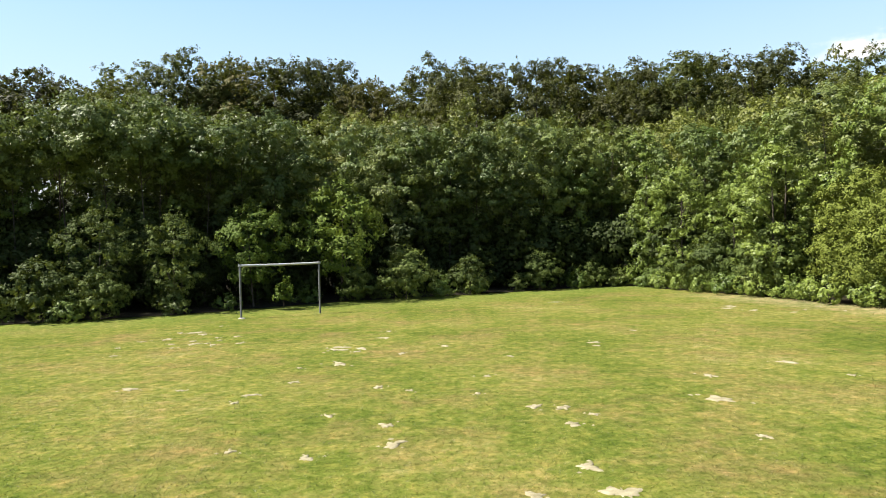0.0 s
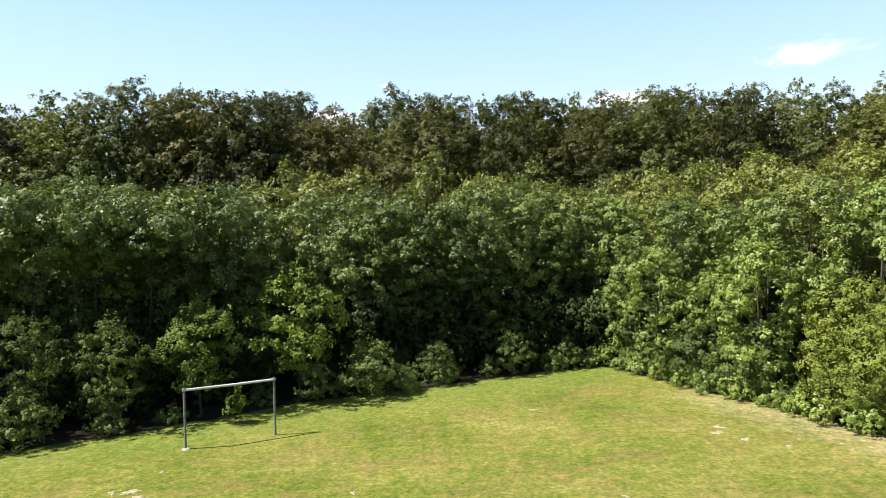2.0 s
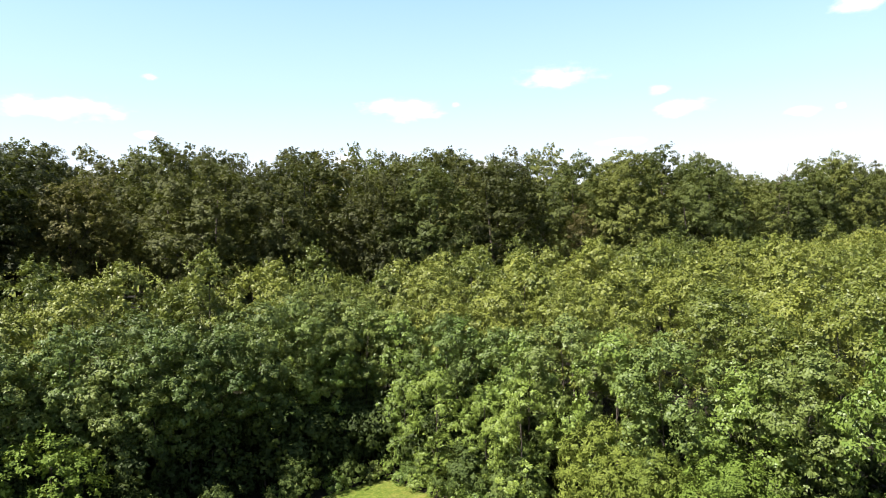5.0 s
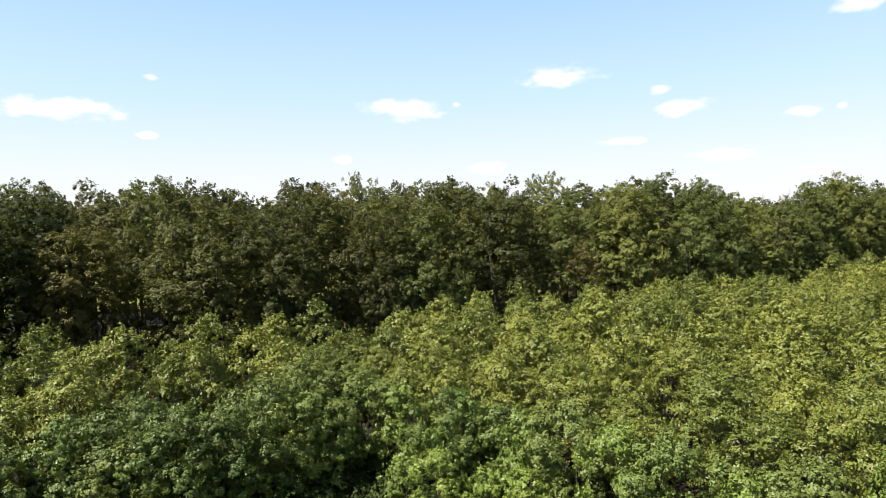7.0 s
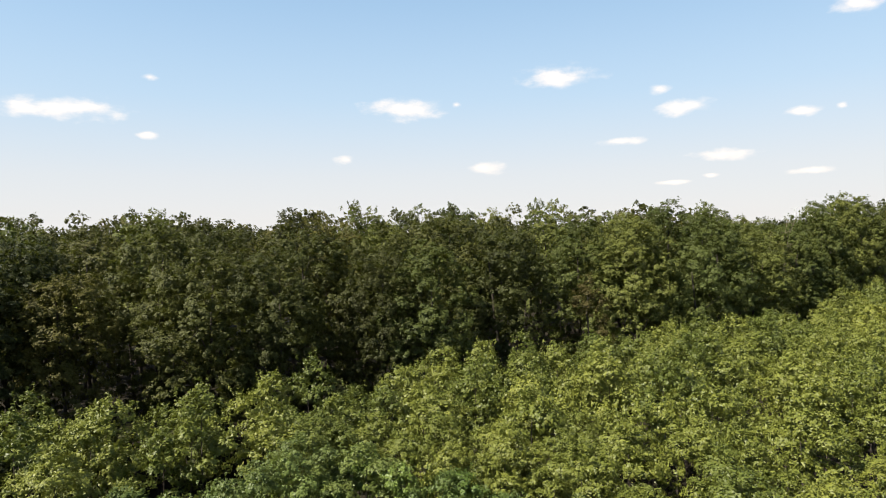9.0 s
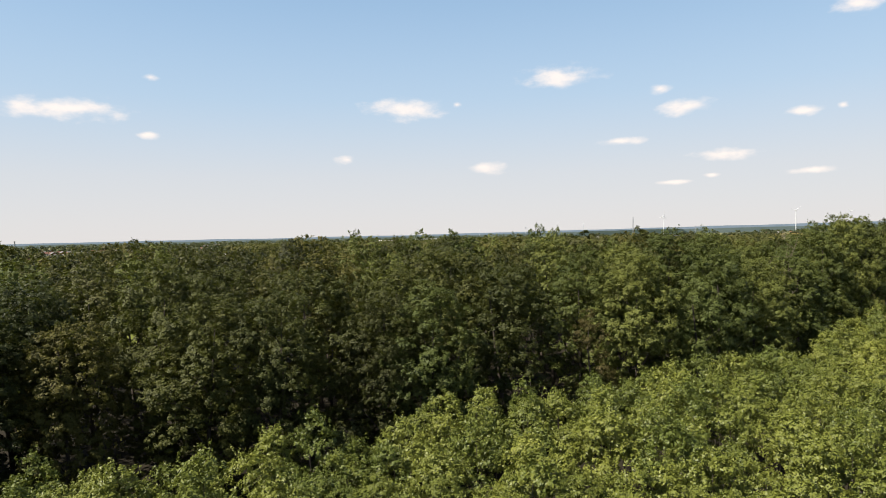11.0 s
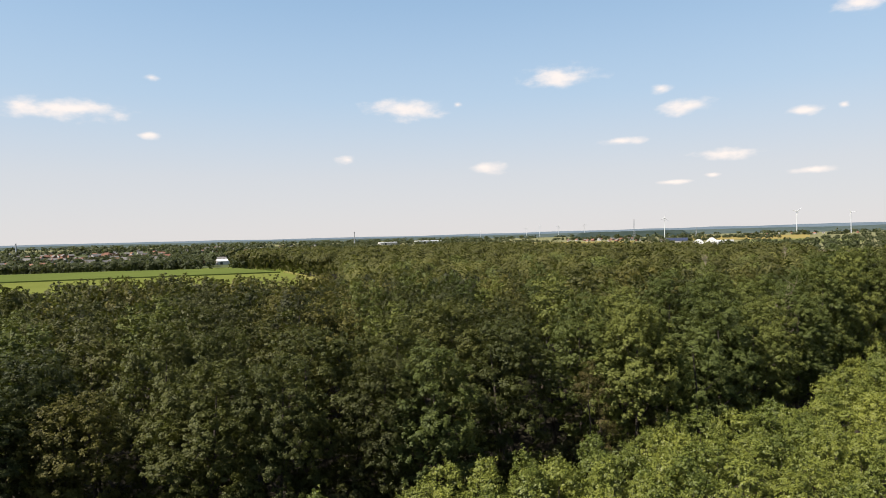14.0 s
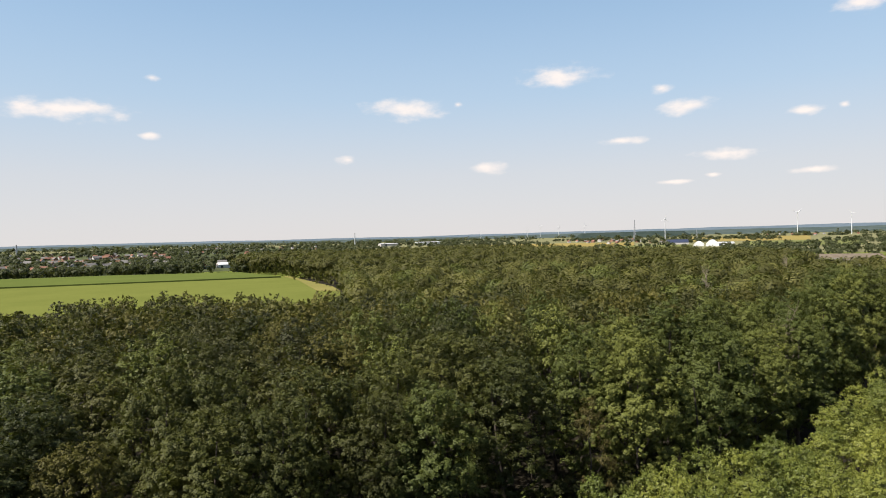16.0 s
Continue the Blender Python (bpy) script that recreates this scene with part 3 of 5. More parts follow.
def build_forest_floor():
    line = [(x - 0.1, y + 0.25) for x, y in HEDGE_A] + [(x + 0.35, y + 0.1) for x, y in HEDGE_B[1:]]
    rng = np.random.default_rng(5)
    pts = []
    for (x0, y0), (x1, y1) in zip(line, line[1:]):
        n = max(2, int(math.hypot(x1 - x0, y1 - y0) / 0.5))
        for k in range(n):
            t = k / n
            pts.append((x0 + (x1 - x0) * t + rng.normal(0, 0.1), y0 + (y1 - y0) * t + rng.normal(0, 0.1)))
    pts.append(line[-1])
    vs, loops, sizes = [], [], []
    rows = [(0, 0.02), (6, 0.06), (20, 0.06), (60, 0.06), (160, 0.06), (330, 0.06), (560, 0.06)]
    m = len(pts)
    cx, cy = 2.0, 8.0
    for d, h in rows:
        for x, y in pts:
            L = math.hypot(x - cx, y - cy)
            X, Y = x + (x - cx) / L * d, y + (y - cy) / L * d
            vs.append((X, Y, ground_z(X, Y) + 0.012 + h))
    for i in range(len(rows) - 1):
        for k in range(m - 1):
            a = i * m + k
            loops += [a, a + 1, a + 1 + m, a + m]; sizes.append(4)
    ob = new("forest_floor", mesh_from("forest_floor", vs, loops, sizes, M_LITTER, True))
    tagged(ob, "leaf litter under the trees, darkened for canopy shade", "forest floor", kind="structure")


build_ground()
build_forest_floor()


# ---- goal on the field ----
def goal():
    root = new("goal")
    tagged(root, "small grey steel football goal without net on the grass", "football goal")
    a, b = Vector((-7.80, 24.53, 0)), Vector((-5.04, 25.74, 0))
    for p in (a, b):
        vs, fs = tube([(p.x, p.y, p.z - 0.2), (p.x, p.y, p.z + 1.0), (p.x, p.y, p.z + 2.03)], [0.04] * 3, 14)
        post = part_mesh("post", tubes_mesh("post", [(vs, fs)], M_STEEL), root, "dull grey steel post")
        bm = bmesh.new()
        bmesh.ops.create_cone(bm, cap_ends=True, segments=14, radius1=0.055, radius2=0.05, depth=0.03,
                              matrix=Matrix.Translation((p.x, p.y, p.z + 2.045)))
        part("cap", bm, M_STEEL, post)
        bm = bmesh.new()
        bmesh.ops.create_cone(bm, cap_ends=True, segments=12, radius1=0.15, radius2=0.11, depth=0.04,
                              matrix=Matrix.Translation((p.x + 0.02, p.y - 0.03, p.z + 0.015)))
        if p is a:
            part("footing", bm, M_CONCRETE, post, "pale concrete footing")
        else:
            bm.free()
    d = (b - a).normalized()
    p0, p1 = a + Vector((0, 0, 2.0)) - d * 0.06, b + Vector((0, 0, 2.0)) + d * 0.06
    sag = (p0 + p1) / 2 + Vector((0, 0, -0.012))
    part_mesh("crossbar", tubes_mesh("crossbar", [tube([p0, sag, p1], [0.043] * 3, 14)], M_BAR), root, "pale scuffed steel crossbar")


goal()


# ---- the young plantation and its hedge-like edge ----
LB_EDGE = "young broadleaf tree, densely leaved down to the field's grassy edge"
LB_IN = "young broadleaf tree in a dense plantation, leafy upright shoots"


def edge_trees():
    protos = [
        plant("young_tree", 11, 9.0, 0.4, 2.25, 25, 0.72, M_GLOSSY, 3.9, 36, 0.27, 0.132, False, LB_EDGE, "tree", "trees along the field's edge",
              low=-0.5, gap=0.05, shoots=40, r0=0.09, limbs=6, whole=0.15),
        plant("young_tree", 12, 9.6, 2.4, 2.45, 18, 0.76, M_YOUNG, 3.7, 36, 0.28, 0.138, False, LB_EDGE, "tree", "trees along the field's edge",
              low=-0.4, gap=0.05, shoots=40, r0=0.05, limbs=6, shape=0.75, whole=0.15),
        plant("young_tree", 13, 8.3, 0.3, 2.05, 22, 0.70, M_GLOSSY, 4.1, 36, 0.26, 0.132, False, LB_EDGE, "tree", "trees along the field's edge",
              low=-0.5, gap=0.05, shoots=34, r0=0.08, limbs=6, shape=0.6, whole=0.15),
        plant("young_tree", 14, 9.3, 2.6, 2.55, 18, 0.78, M_SHRUB, 3.6, 36, 0.28, 0.138, False, LB_EDGE, "tree", "trees along the field's edge",
              low=-0.4, gap=0.05, shoots=40, r0=0.05, limbs=6, shape=0.75, whole=0.15),
    ]
    protos += [
        plant("young_tree", 15 + i, 9.2 + 0.4 * i, 6.3, 3.0, 22, 0.74, M_YOUNG, 3.8, 42, 0.29, 0.13, False, "young broadleaf tree overhanging the dark foot of the hedge", "tree", "trees along the field's edge",
              low=-0.3, gap=0.1, shoots=46, r0=0.05, limbs=6, shape=0.7, whole=0.3)
        for i in range(2)]
    pl = Planter(protos)
    rng = np.random.default_rng(3)
    n = 0
    for line, start, stop, side in ((HEDGE_A, 32.0, 92.0, 1), (HEDGE_B, 0.6, 37.0, 1)):
        for row in (0, 1):
            d = start + row * 1.2
            while d < stop:
                q = along(line, d)
                if q is None:
                    break
                x, y, tx, ty = q
                nx, ny = -ty * side, tx * side
                b = (5.4 if x < -7 else 5.0 if x < -2 else 3.7) if line is HEDGE_A else 1.3
                b += row * 2.2 + rng.normal(0, 0.35)
                X, Y = x + nx * b, y + ny * b
                if row == 0 and any(math.hypot(X - p, Y - q) < 2.9 for p, q in ((16.6, 24.9), (17.2, 22.6), (18.9, 20.0), (21.4, 16.6))):
                    d += 1.5
                    continue
                s = rng.uniform(0.88, 1.06) * (0.98 if row else 0.96 if line is HEDGE_A else 0.74)
                pl.put(((4, 5) if line is HEDGE_A and x < -8 else (1, 3) if line is HEDGE_A else (0, 2))[n % 2] if row == 0 else n % 4, X, Y, 0.0, rng.uniform(0, 360), s, s * rng.uniform(0.94, 1.06))
                n += 1
                d += rng.uniform(1.5, 2.0) if row == 0 and line is HEDGE_A else rng.uniform(2.2, 3.0)
    for x, y, s in ((7.8, 38.4, 0.95), (9.8, 39.0, 1.0), (11.6, 37.4, 0.98), (13.2, 35.2, 0.9), (10.6, 41.4, 1.05), (6.6, 40.4, 1.05)):
        pl.put(n % 4, x, y, ground_z(x, y), rng.uniform(0, 360), s)
        n += 1


def plantation():
    near = [
        plant("plantation_tree", 27 + i, 10.0 + 0.6 * i, 4.4, 2.25, 13, 0.82, M_PLANT, 3.8, 36, 0.29, 0.138, False,
              LB_IN, "tree", "plantation trees", low=-0.15, gap=0.05, shoots=70, r0=0.09, limbs=3, fill=0.4, shape=0.45, whole=0.4)
        for i in range(3)]
    protos = [
        plant("plantation_tree", 21 + i, 10.2 + 0.5 * (i % 3), 5.6, 2.3, 11, 0.86, M_PLANT, 2.6, 26, 0.32, 0.18, False,
              LB_IN, "tree", "plantation trees", low=-0.1, gap=0.05, shoots=60, r0=0.09, limbs=2, fill=0.25, shape=0.45, whole=0.4)
        for i in range(5)]
    pl, pn = Planter(protos), Planter(near)
    rng = np.random.default_rng(4)
    n = 0
    step = 3.45
    for iy in range(30):
        for ix in range(60):
            x = -44 + ix * step + rng.uniform(-0.9, 0.9) + (iy % 2) * step / 2
            y = 4 + iy * step * 0.9 + rng.uniform(-0.9, 0.9)
            a = math.degrees(math.atan2(x, y))
            if not -36 < a < 59 or y > FOREST_EDGE(x) - 7.4:
                continue
            ya = np.interp(x, [p[0] for p in HEDGE_A], [p[1] for p in HEDGE_A])
            xb = np.interp(-y, [-p[1] for p in HEDGE_B], [p[0] for p in HEDGE_B])
            inside = (x < 10.0 and y > ya + 9.2) or (x >= 10.0 and (y > 35.5 + 7 or x > xb + 5.6)) and y > 4
            if not inside or (x < 10.0 and y < ya + 9.2):
                continue
            if a < -15 and y > ya + 15:
                continue
            s = rng.uniform(0.86, 1.12)
            far = min(1.0, max(0.0, (y - 36) / 14)) if x < 20 else min(1.0, max(0, (math.hypot(x, y) - 34) / 14))
            if math.hypot(x, y) < 43:
                pn.put(n, x, y, 0.0, rng.uniform(0, 360), s, s * (0.88 + 0.16 * far))
            else:
                pl.put(n if rng.random() > 0.1 else int(rng.integers(0, 5)), x, y, 0.0, rng.uniform(0, 360), s, s * (0.88 + 0.16 * far))
            n += 1
    # the corner behind the two hedges
    for k, (x, y) in enumerate(((14.5, 37.8), (15.4, 40.8), (17.6, 36.4), (18.6, 39.4), (20.8, 36.0), (21.0, 40.4), (12.8, 41.0), (23.2, 37.6), (7.4, 43.0), (9.8, 43.8), (12.0, 44.0), (16.4, 43.6))):
        pn.put(k % 3, x, y, 0.0, 71.0 * k, 0.92 + 0.03 * (k % 3), 0.9 + 0.03 * (k % 2))


def FOREST_EDGE(x):
    """Where the tall wood begins behind the plantation."""
    return float(np.interp(x, [-60, -7, 14, 24, 38, 58, 72, 96, 124, 160], [61, 60, 61.5, 63, 65, 64.5, 67.5, 79, 87, 96]))


# ---- shrubs along the edge ----
def shrubs():
    kinds = [
        plant("shrub", 31, 4.4, 0.3, 1.6, 24, 0.6, M_HAW, 5.2, 38, 0.2, 0.085, False, "dense rounded hawthorn shrub at the foot of the trees", "shrub", "shrubs along the field's edge",
              low=-0.2, gap=0.1, shoots=60, r0=0.05, limbs=6, shape=0.6, fill=0.4, whole=0.5),
        plant("shrub", 32, 4.3, 0.7, 1.8, 14, 0.75, M_LIME, 4.6, 44, 0.28, 0.105, False, "sunlit yellow-green shrub at the foot of the trees", "shrub", "shrubs along the field's edge",
              low=-0.1, gap=0.3, shoots=20, r0=0.05, limbs=6, shape=0.6, fill=0.3),
        plant("shrub", 33, 5.2, 0.0, 2.5, 22, 0.95, M_FEATHER, 4.2, 52, 0.30, 0.10, False, "feathery pale green shrub bulging over the grass", "shrub", "shrubs along the field's edge",
              low=-0.8, gap=0.08, shoots=24, r0=0.06, limbs=4, shape=0.4),
        plant("shrub", 34, 2.4, 0.0, 1.3, 9, 0.6, M_HAW, 5.0, 34, 0.22, 0.115, False, "low leafy shrub at the edge of the grass", "shrub", "shrubs along the field's edge",
              low=-0.9, gap=0.1, shoots=12, r0=0.035, limbs=3, shape=0.4),
    ]
    kinds.append(plant("shrub", 35, 5.0, 0.0, 2.5, 30, 0.8, M_RUSTY, 4.4, 50, 0.28, 0.09, False, "feathery olive shrub with rusty tips bulging over the grass", "shrub", "shrubs along the field's edge",
                       low=-0.8, gap=0.08, shoots=50, r0=0.06, limbs=4, shape=0.4, whole=0.15))
    pl = Planter(kinds)
    spots = [(0, -14.3, 26.7, 20, 0.98), (0, -11.4, 27.2, 130, 0.94), (1, -8.6, 28.9, 40, 0.95), (1, -5.0, 30.9, 200, 1.25),
             (3, -1.9, 31.0, 300, 0.85), (3, -15.8, 25.2, 10, 1.0), (3, 1.2, 33.0, 170, 0.8), (3, 5.0, 34.6, 260, 0.85),
             (4, 16.3, 24.7, 15, 1.0), (2, 18.4, 19.9, 120, 0.92), (4, 17.2, 22.4, 70, 0.86), (3, 14.3, 28.3, 210, 1.3), (2, 20.3, 16.9, 220, 0.75),
             (3, 8.0, 35.4, 0, 0.6), (3, 12.9, 31.2, 250, 1.2), (3, 12.0, 34.6, 45, 1.0), (3, -13.6, 25.5, 0, 0.8), (3, -4.2, 30.5, 70, 0.7)]
    tree = plant("sapling", 36, 1.3, 0.25, 0.42, 6, 0.24, M_LIME, 16, 12, 0.13, 0.11, False, "small yellow-green sapling on the grass behind the goal", "sapling", "",
                 low=-0.6, gap=0.2, shoots=5, r0=0.015, limbs=4, fill=0.2)
    tree.matrix_basis = pose(-6.9, 27.5, 0.0, 0, 0, 30)
    for k, x, y, turn, s in spots:
        pl.put(k, x, y, ground_z(x, y), turn, s)


def understory():
    """Shade-coloured dark shrubs under the first trees, which close the view into the plantation."""
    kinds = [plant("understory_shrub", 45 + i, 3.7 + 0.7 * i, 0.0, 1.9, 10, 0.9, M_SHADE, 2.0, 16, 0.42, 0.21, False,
                   "shrub under the young trees, leaves coloured dark for shade", "shrub", "shrubs under the trees",
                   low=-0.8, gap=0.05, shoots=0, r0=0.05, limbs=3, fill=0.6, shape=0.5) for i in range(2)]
    pl = Planter(kinds)
    rng = np.random.default_rng(18)
    n = 0
    for line, start, stop, backs in ((HEDGE_A, 24.0, 92.0, (2.7, 4.4, 6.8, 9.6)), (HEDGE_B, 1.0, 36.0, (4.2, 6.6))):
        for back in backs:
            d = start
            while d < stop:
                q = along(line, d)
                if q is None:
                    break
                x, y, tx, ty = q
                b = back + rng.normal(0, 0.25 if back < 3 else 0.5)
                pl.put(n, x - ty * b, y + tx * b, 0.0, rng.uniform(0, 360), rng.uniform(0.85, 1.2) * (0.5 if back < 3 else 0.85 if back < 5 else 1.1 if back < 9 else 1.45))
                n += 1
                d += rng.uniform(1.8, 2.5)
    for x, y in ((4.6, 36.6), (6.4, 37.0), (8.2, 37.2), (10.0, 37.6), (11.6, 36.6), (12.8, 34.6), (9.2, 39.6), (12.2, 38.8), (6.8, 39.4), (13.8, 36.8),
                 (14.6, 40.2), (16.6, 38.4), (18.8, 37.4), (17.4, 41.8), (20.4, 39.0), (22.6, 39.6), (10.4, 42.6), (8.4, 41.6), (19.4, 42.8), (22.4, 36.0), (13.6, 43.4)):
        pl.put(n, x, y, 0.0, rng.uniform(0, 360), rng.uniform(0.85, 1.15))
        n += 1


def wood_edge_shrubs():
    """Tall bushes that close the foot of the tall wood."""
    kind = plant("wood_edge_bush", 48, 7.5, 0.0, 3.2, 14, 1.5, M_OAK, 0.9, 16, 0.7, 0.4, False,
                 "tall shaded bush at the foot of the wood", "shrub", "bushes at the wood's foot",
                 low=-0.8, gap=0.05, r0=0.08, limbs=3, fill=0.7, shape=0.5)
    pl = Planter([kind])
    rng = np.random.default_rng(19)
    x = -62.0
    while x < 60:
        y = FOREST_EDGE(x) + 1.5 + rng.uniform(-1, 1)
        if math.degrees(math.atan2(x, y)) > -40:
            pl.put(0, x, y, 0.0, rng.uniform(0, 360), rng.uniform(0.8, 1.1))
        x += 3.4 if x < -12 else 6.5


def brambles():
    kinds = [plant("bramble", 41 + i, 1.15 + 0.25 * i, -0.1, 1.0, 7, 0.45, (M_GLOSSY, M_SHRUB)[i], 5.5, 26, 0.2, 0.105, False,
                   "low arching bramble thicket spilling onto the grass", "bramble", "brambles along the field's edge",
                   low=-0.9, gap=0.05, shoots=10, r0=0.02, limbs=3, shape=0.35) for i in range(2)]
    pl = Planter(kinds)
    rng = np.random.default_rng(8)
    for line, start, stop, step in ((HEDGE_B, 0.2, 30.0, 0.95), (HEDGE_A, 84.0, 92.6, 1.1), (HEDGE_A, 48.0, 84.0, 3.1)):
        d = start
        while d < stop:
            q = along(line, d)
            if q is None:
                break
            x, y, tx, ty = q
            b = rng.uniform(0.1, 1.1)
            X, Y = x - ty * b, y + tx * b
            s = rng.uniform(0.6, 1.15) if step < 2 else rng.uniform(0.45, 0.8)
            pl.put(0 if rng.random() < 0.72 else 1, X, Y, ground_z(X, Y), rng.uniform(0, 360), s)
            d += step * rng.uniform(0.7, 1.3)


# ---- the tall wood ----
LB_OAK = "tall broadleaf tree with a dense dark green crown in the wood"


# bearing, and the height of the tree tops 62 m and 100 m out on it
CANOPY = [(-34, 17.0, 22.5), (-29, 18.0, 22.5), (-24, 19.4, 22.5), (-16, 19.4, 23.0), (-12, 20.4, 23.6), (-8, 20.4, 25.4), (-5, 20.2, 25.8), (-2, 20.7, 25.7),
          (0, 21.0, 25.3), (3, 20.9, 25.7), (5.2, 19.3, 22.7), (7, 20.2, 24.2), (10, 20.4, 24.8), (13, 19.8, 24.8), (16, 20.1, 25.6), (19, 19.7, 24.8),
          (23, 20.4, 24.6), (26, 19.2, 24.4), (28, 19.8, 25.5), (31, 20.4, 25.4), (34, 18.5, 24.1), (37, 18.4, 23.4), (40, 19.0, 24.5), (41.5, 19.3, 25.5),
          (44, 18.0, 23.2), (46, 16.8, 22.4), (48, 15.4, 21.6), (50, 15.0, 21.0), (51.5, 16.2, 22.4), (53, 17.0, 23.6), (57, 17.4, 24.5)]

# bearing, and the height of the wood's edge 62 m out
WOOD_EDGE = [(-34, 17.1), (-30, 17.2), (-28.2, 18.5), (-26.7, 17.8), (-24.7, 19.6), (-20.5, 19.2), (-15.6, 19.6), (-10.5, 20.6), (-8.6, 20.2), (-6.7, 17.8), (-4.7, 18.5),
             (-0.8, 20.2), (4.6, 19.4), (10.9, 19.5), (12.7, 18.4), (17.7, 17.8), (19.9, 18.0), (22.9, 18.8), (26.2, 17.0), (28.1, 18.6), (31.8, 18.8), (36, 19.2)]


def canopy(a, d):
    """How high the wood stands at the bearing a, d metres out: it rises behind its edge and sinks again towards the fields."""
    az, low, high = zip(*CANOPY)
    edge = 2.8 + (np.interp(a, *zip(*WOOD_EDGE)) - 2.8) * d / 62
    near = edge if a < -13 else min(edge, 10.0 + (np.interp(a, az, low) - 10.0) * d / 62)
    far = 19.0 + (np.interp(a, az, high) - 19.0) * d / 100
    return float(min(near, far, np.interp(d, [60, 85, 104, 115, 140, 165], [26.5, 25.4, 25.0, 23.8, 22.4, 21.6])
                     + (3.4 if a > 50.6 else np.interp(a, [6, 10], [1.1, 0.0]) * np.interp(d, [104, 122], [0.0, 1.0]))))


def tall_wood():
    mats = (M_EDGE, M_OLIVE, M_EDGE, M_EDGE, M_OAK, M_GREEN)
    front = [
        plant("tall_tree", 51 + i, 20.0 + 0.3 * (i % 3), 2.6, 4.7, 46, 1.22, mats[i], 1.6, 31, 0.40, 0.215, False, LB_OAK, "tree", "tall trees of the wood",
              low=-0.3, gap=0.04, shoots=110, r0=0.28, limbs=5, fill=0.8, whole=0.8, lift=0.4, dome=True)
        for i in range(6)]
    mid = [
        plant("wood_tree", 66 + i, 22.6 + 0.2 * i, 9.5, 4.5, 26, 1.18, (M_OAK, M_BROWN, M_GREEN, M_OLIVE, M_OAK)[i], 1.2, 21, 0.42, 0.285, False, LB_OAK, "tree", "trees deep in the wood",
              low=-0.05, gap=0.04, shoots=70, r0=0.25, limbs=2, fill=0.6, whole=0.8, lift=0.35, dome=True)
        for i in range(5)]
    back = [
        plant("wood_tree", 61 + i, 20.6 + 0.6 * (i % 3), 9.5, 4.4, 28, 1.2, (M_OAK, M_OLIVE, M_BROWN, M_OAK, M_GOLD)[i], 0.75, 17, 0.5, 0.41, False, LB_OAK, "tree", "trees deep in the wood",
              low=0.0, gap=0.06, shoots=24, r0=0.25, limbs=2, fill=0.5, whole=0.6, dome=True)
        for i in range(5)]
    pf, pb, pm = Planter(front), Planter(back), Planter(mid)
    rng = np.random.default_rng(9)
    nf = nb = nm = 0
    for iy in range(17):
        for ix in range(38):
            x = -70 + ix * 8.0 + rng.uniform(-2.0, 2.0) + (iy % 2) * 4.0
            y = iy * 8.0 + rng.uniform(-2.0, 2.0)
            Y = FOREST_EDGE(x) + 2.6 + y
            a = math.degrees(math.atan2(x - 0.2, Y - 2.9))
            if not -38 < a < 61:
                continue
            if Y < 71 and (abs(x - 43.2) < 4.2 or abs(x - 59.2) < 4.2):
                continue
            d = math.hypot(x - 0.2, Y - 2.9)
            H = canopy(a, d) * (rng.uniform(0.96, 1.01) if y < 26 else rng.uniform(0.86, 1.0))
            wide, turn = rng.uniform(0.9, 1.15) * min(1.0, H / 21), rng.uniform(0, 360)
            if y < 9.0 and x < 125 and a > -15:
                kind = int(rng.choice([0, 0, 2, 3, 3, 5])) if a < 12 else int(rng.choice([0, 2, 3, 0, 2, 3, 4, 0, 5])) if a < 35 else int(rng.choice([5, 5, 1, 5, 0])) if a < 46 else 5
                pf.grow(nf if nf < 6 else kind, x, Y, turn, H, wide * 1.06)
                nf += 1
            elif (d < 104 and -18 < a < 58.5 or y < (26 if a < -14 else 9)) and not crop_land(x, Y, 6):
                kind = int(rng.choice([0, 1, 2, 3, 4], p=[0.20, 0.04, 0.46, 0.06, 0.24] if a < -12 else [0.32, 0.12, 0.14, 0.18, 0.24] if a < 26 else [0.14, 0.04, 0.50, 0.20, 0.12] if a < 44 else [0.1, 0.04, 0.66, 0.16, 0.04]))
                pm.grow(nm if nm < 5 else kind, x, Y, turn, H, wide)
                nm += 1
            elif d < 165 and -18 < a < 58.5 and nb < 290 and not crop_land(x, Y, 6):
                kind = int(rng.choice([0, 1, 2, 3, 4], p=[0.28, 0.28, 0.16, 0.18, 0.10] if a < 14 else [0.13, 0.36, 0.13, 0.12, 0.26]))
                pb.grow(nb if nb < 5 else kind, x, Y, turn, H, wide * rng.uniform(0.9, 1.08))
                nb += 1
    # larger unseen trees added in the field's long hedge to shade its shrubs
    for k, (x, y, t) in enumerate(((-25.0, 29.0, 40), (-28.5, 31.5, 150))):
        pf.grow(k * 2, x, y, t, 12.8, 0.72)
    pf.grow(0, -11.9, 68.5, 70, 20.8, 1.05)
    for x, y, t, H in ((-24.6, 63.6, 110, 20.9), (-21.6, 65.4, 20, 20.2), (-28.2, 64.4, 250, 19.6)):
        pf.grow(5, x, y, t, H, 0.95)
    # single trees of another look at the wood's front
    odd = plant("tall_tree", 71, 16.2, 1.5, 2.9, 26, 0.85, M_RUSSET, 2.2, 26, 0.4, 0.2, False, "slender tree with russet-tinged drooping foliage at the wood's edge", "tree", "tall trees of the wood",
                low=-0.7, gap=0.3, shoots=8, r0=0.2, limbs=5, fill=0.2)
    odd.matrix_basis = pose(43.4, 65.6, 0.0, 0, 0, 40)
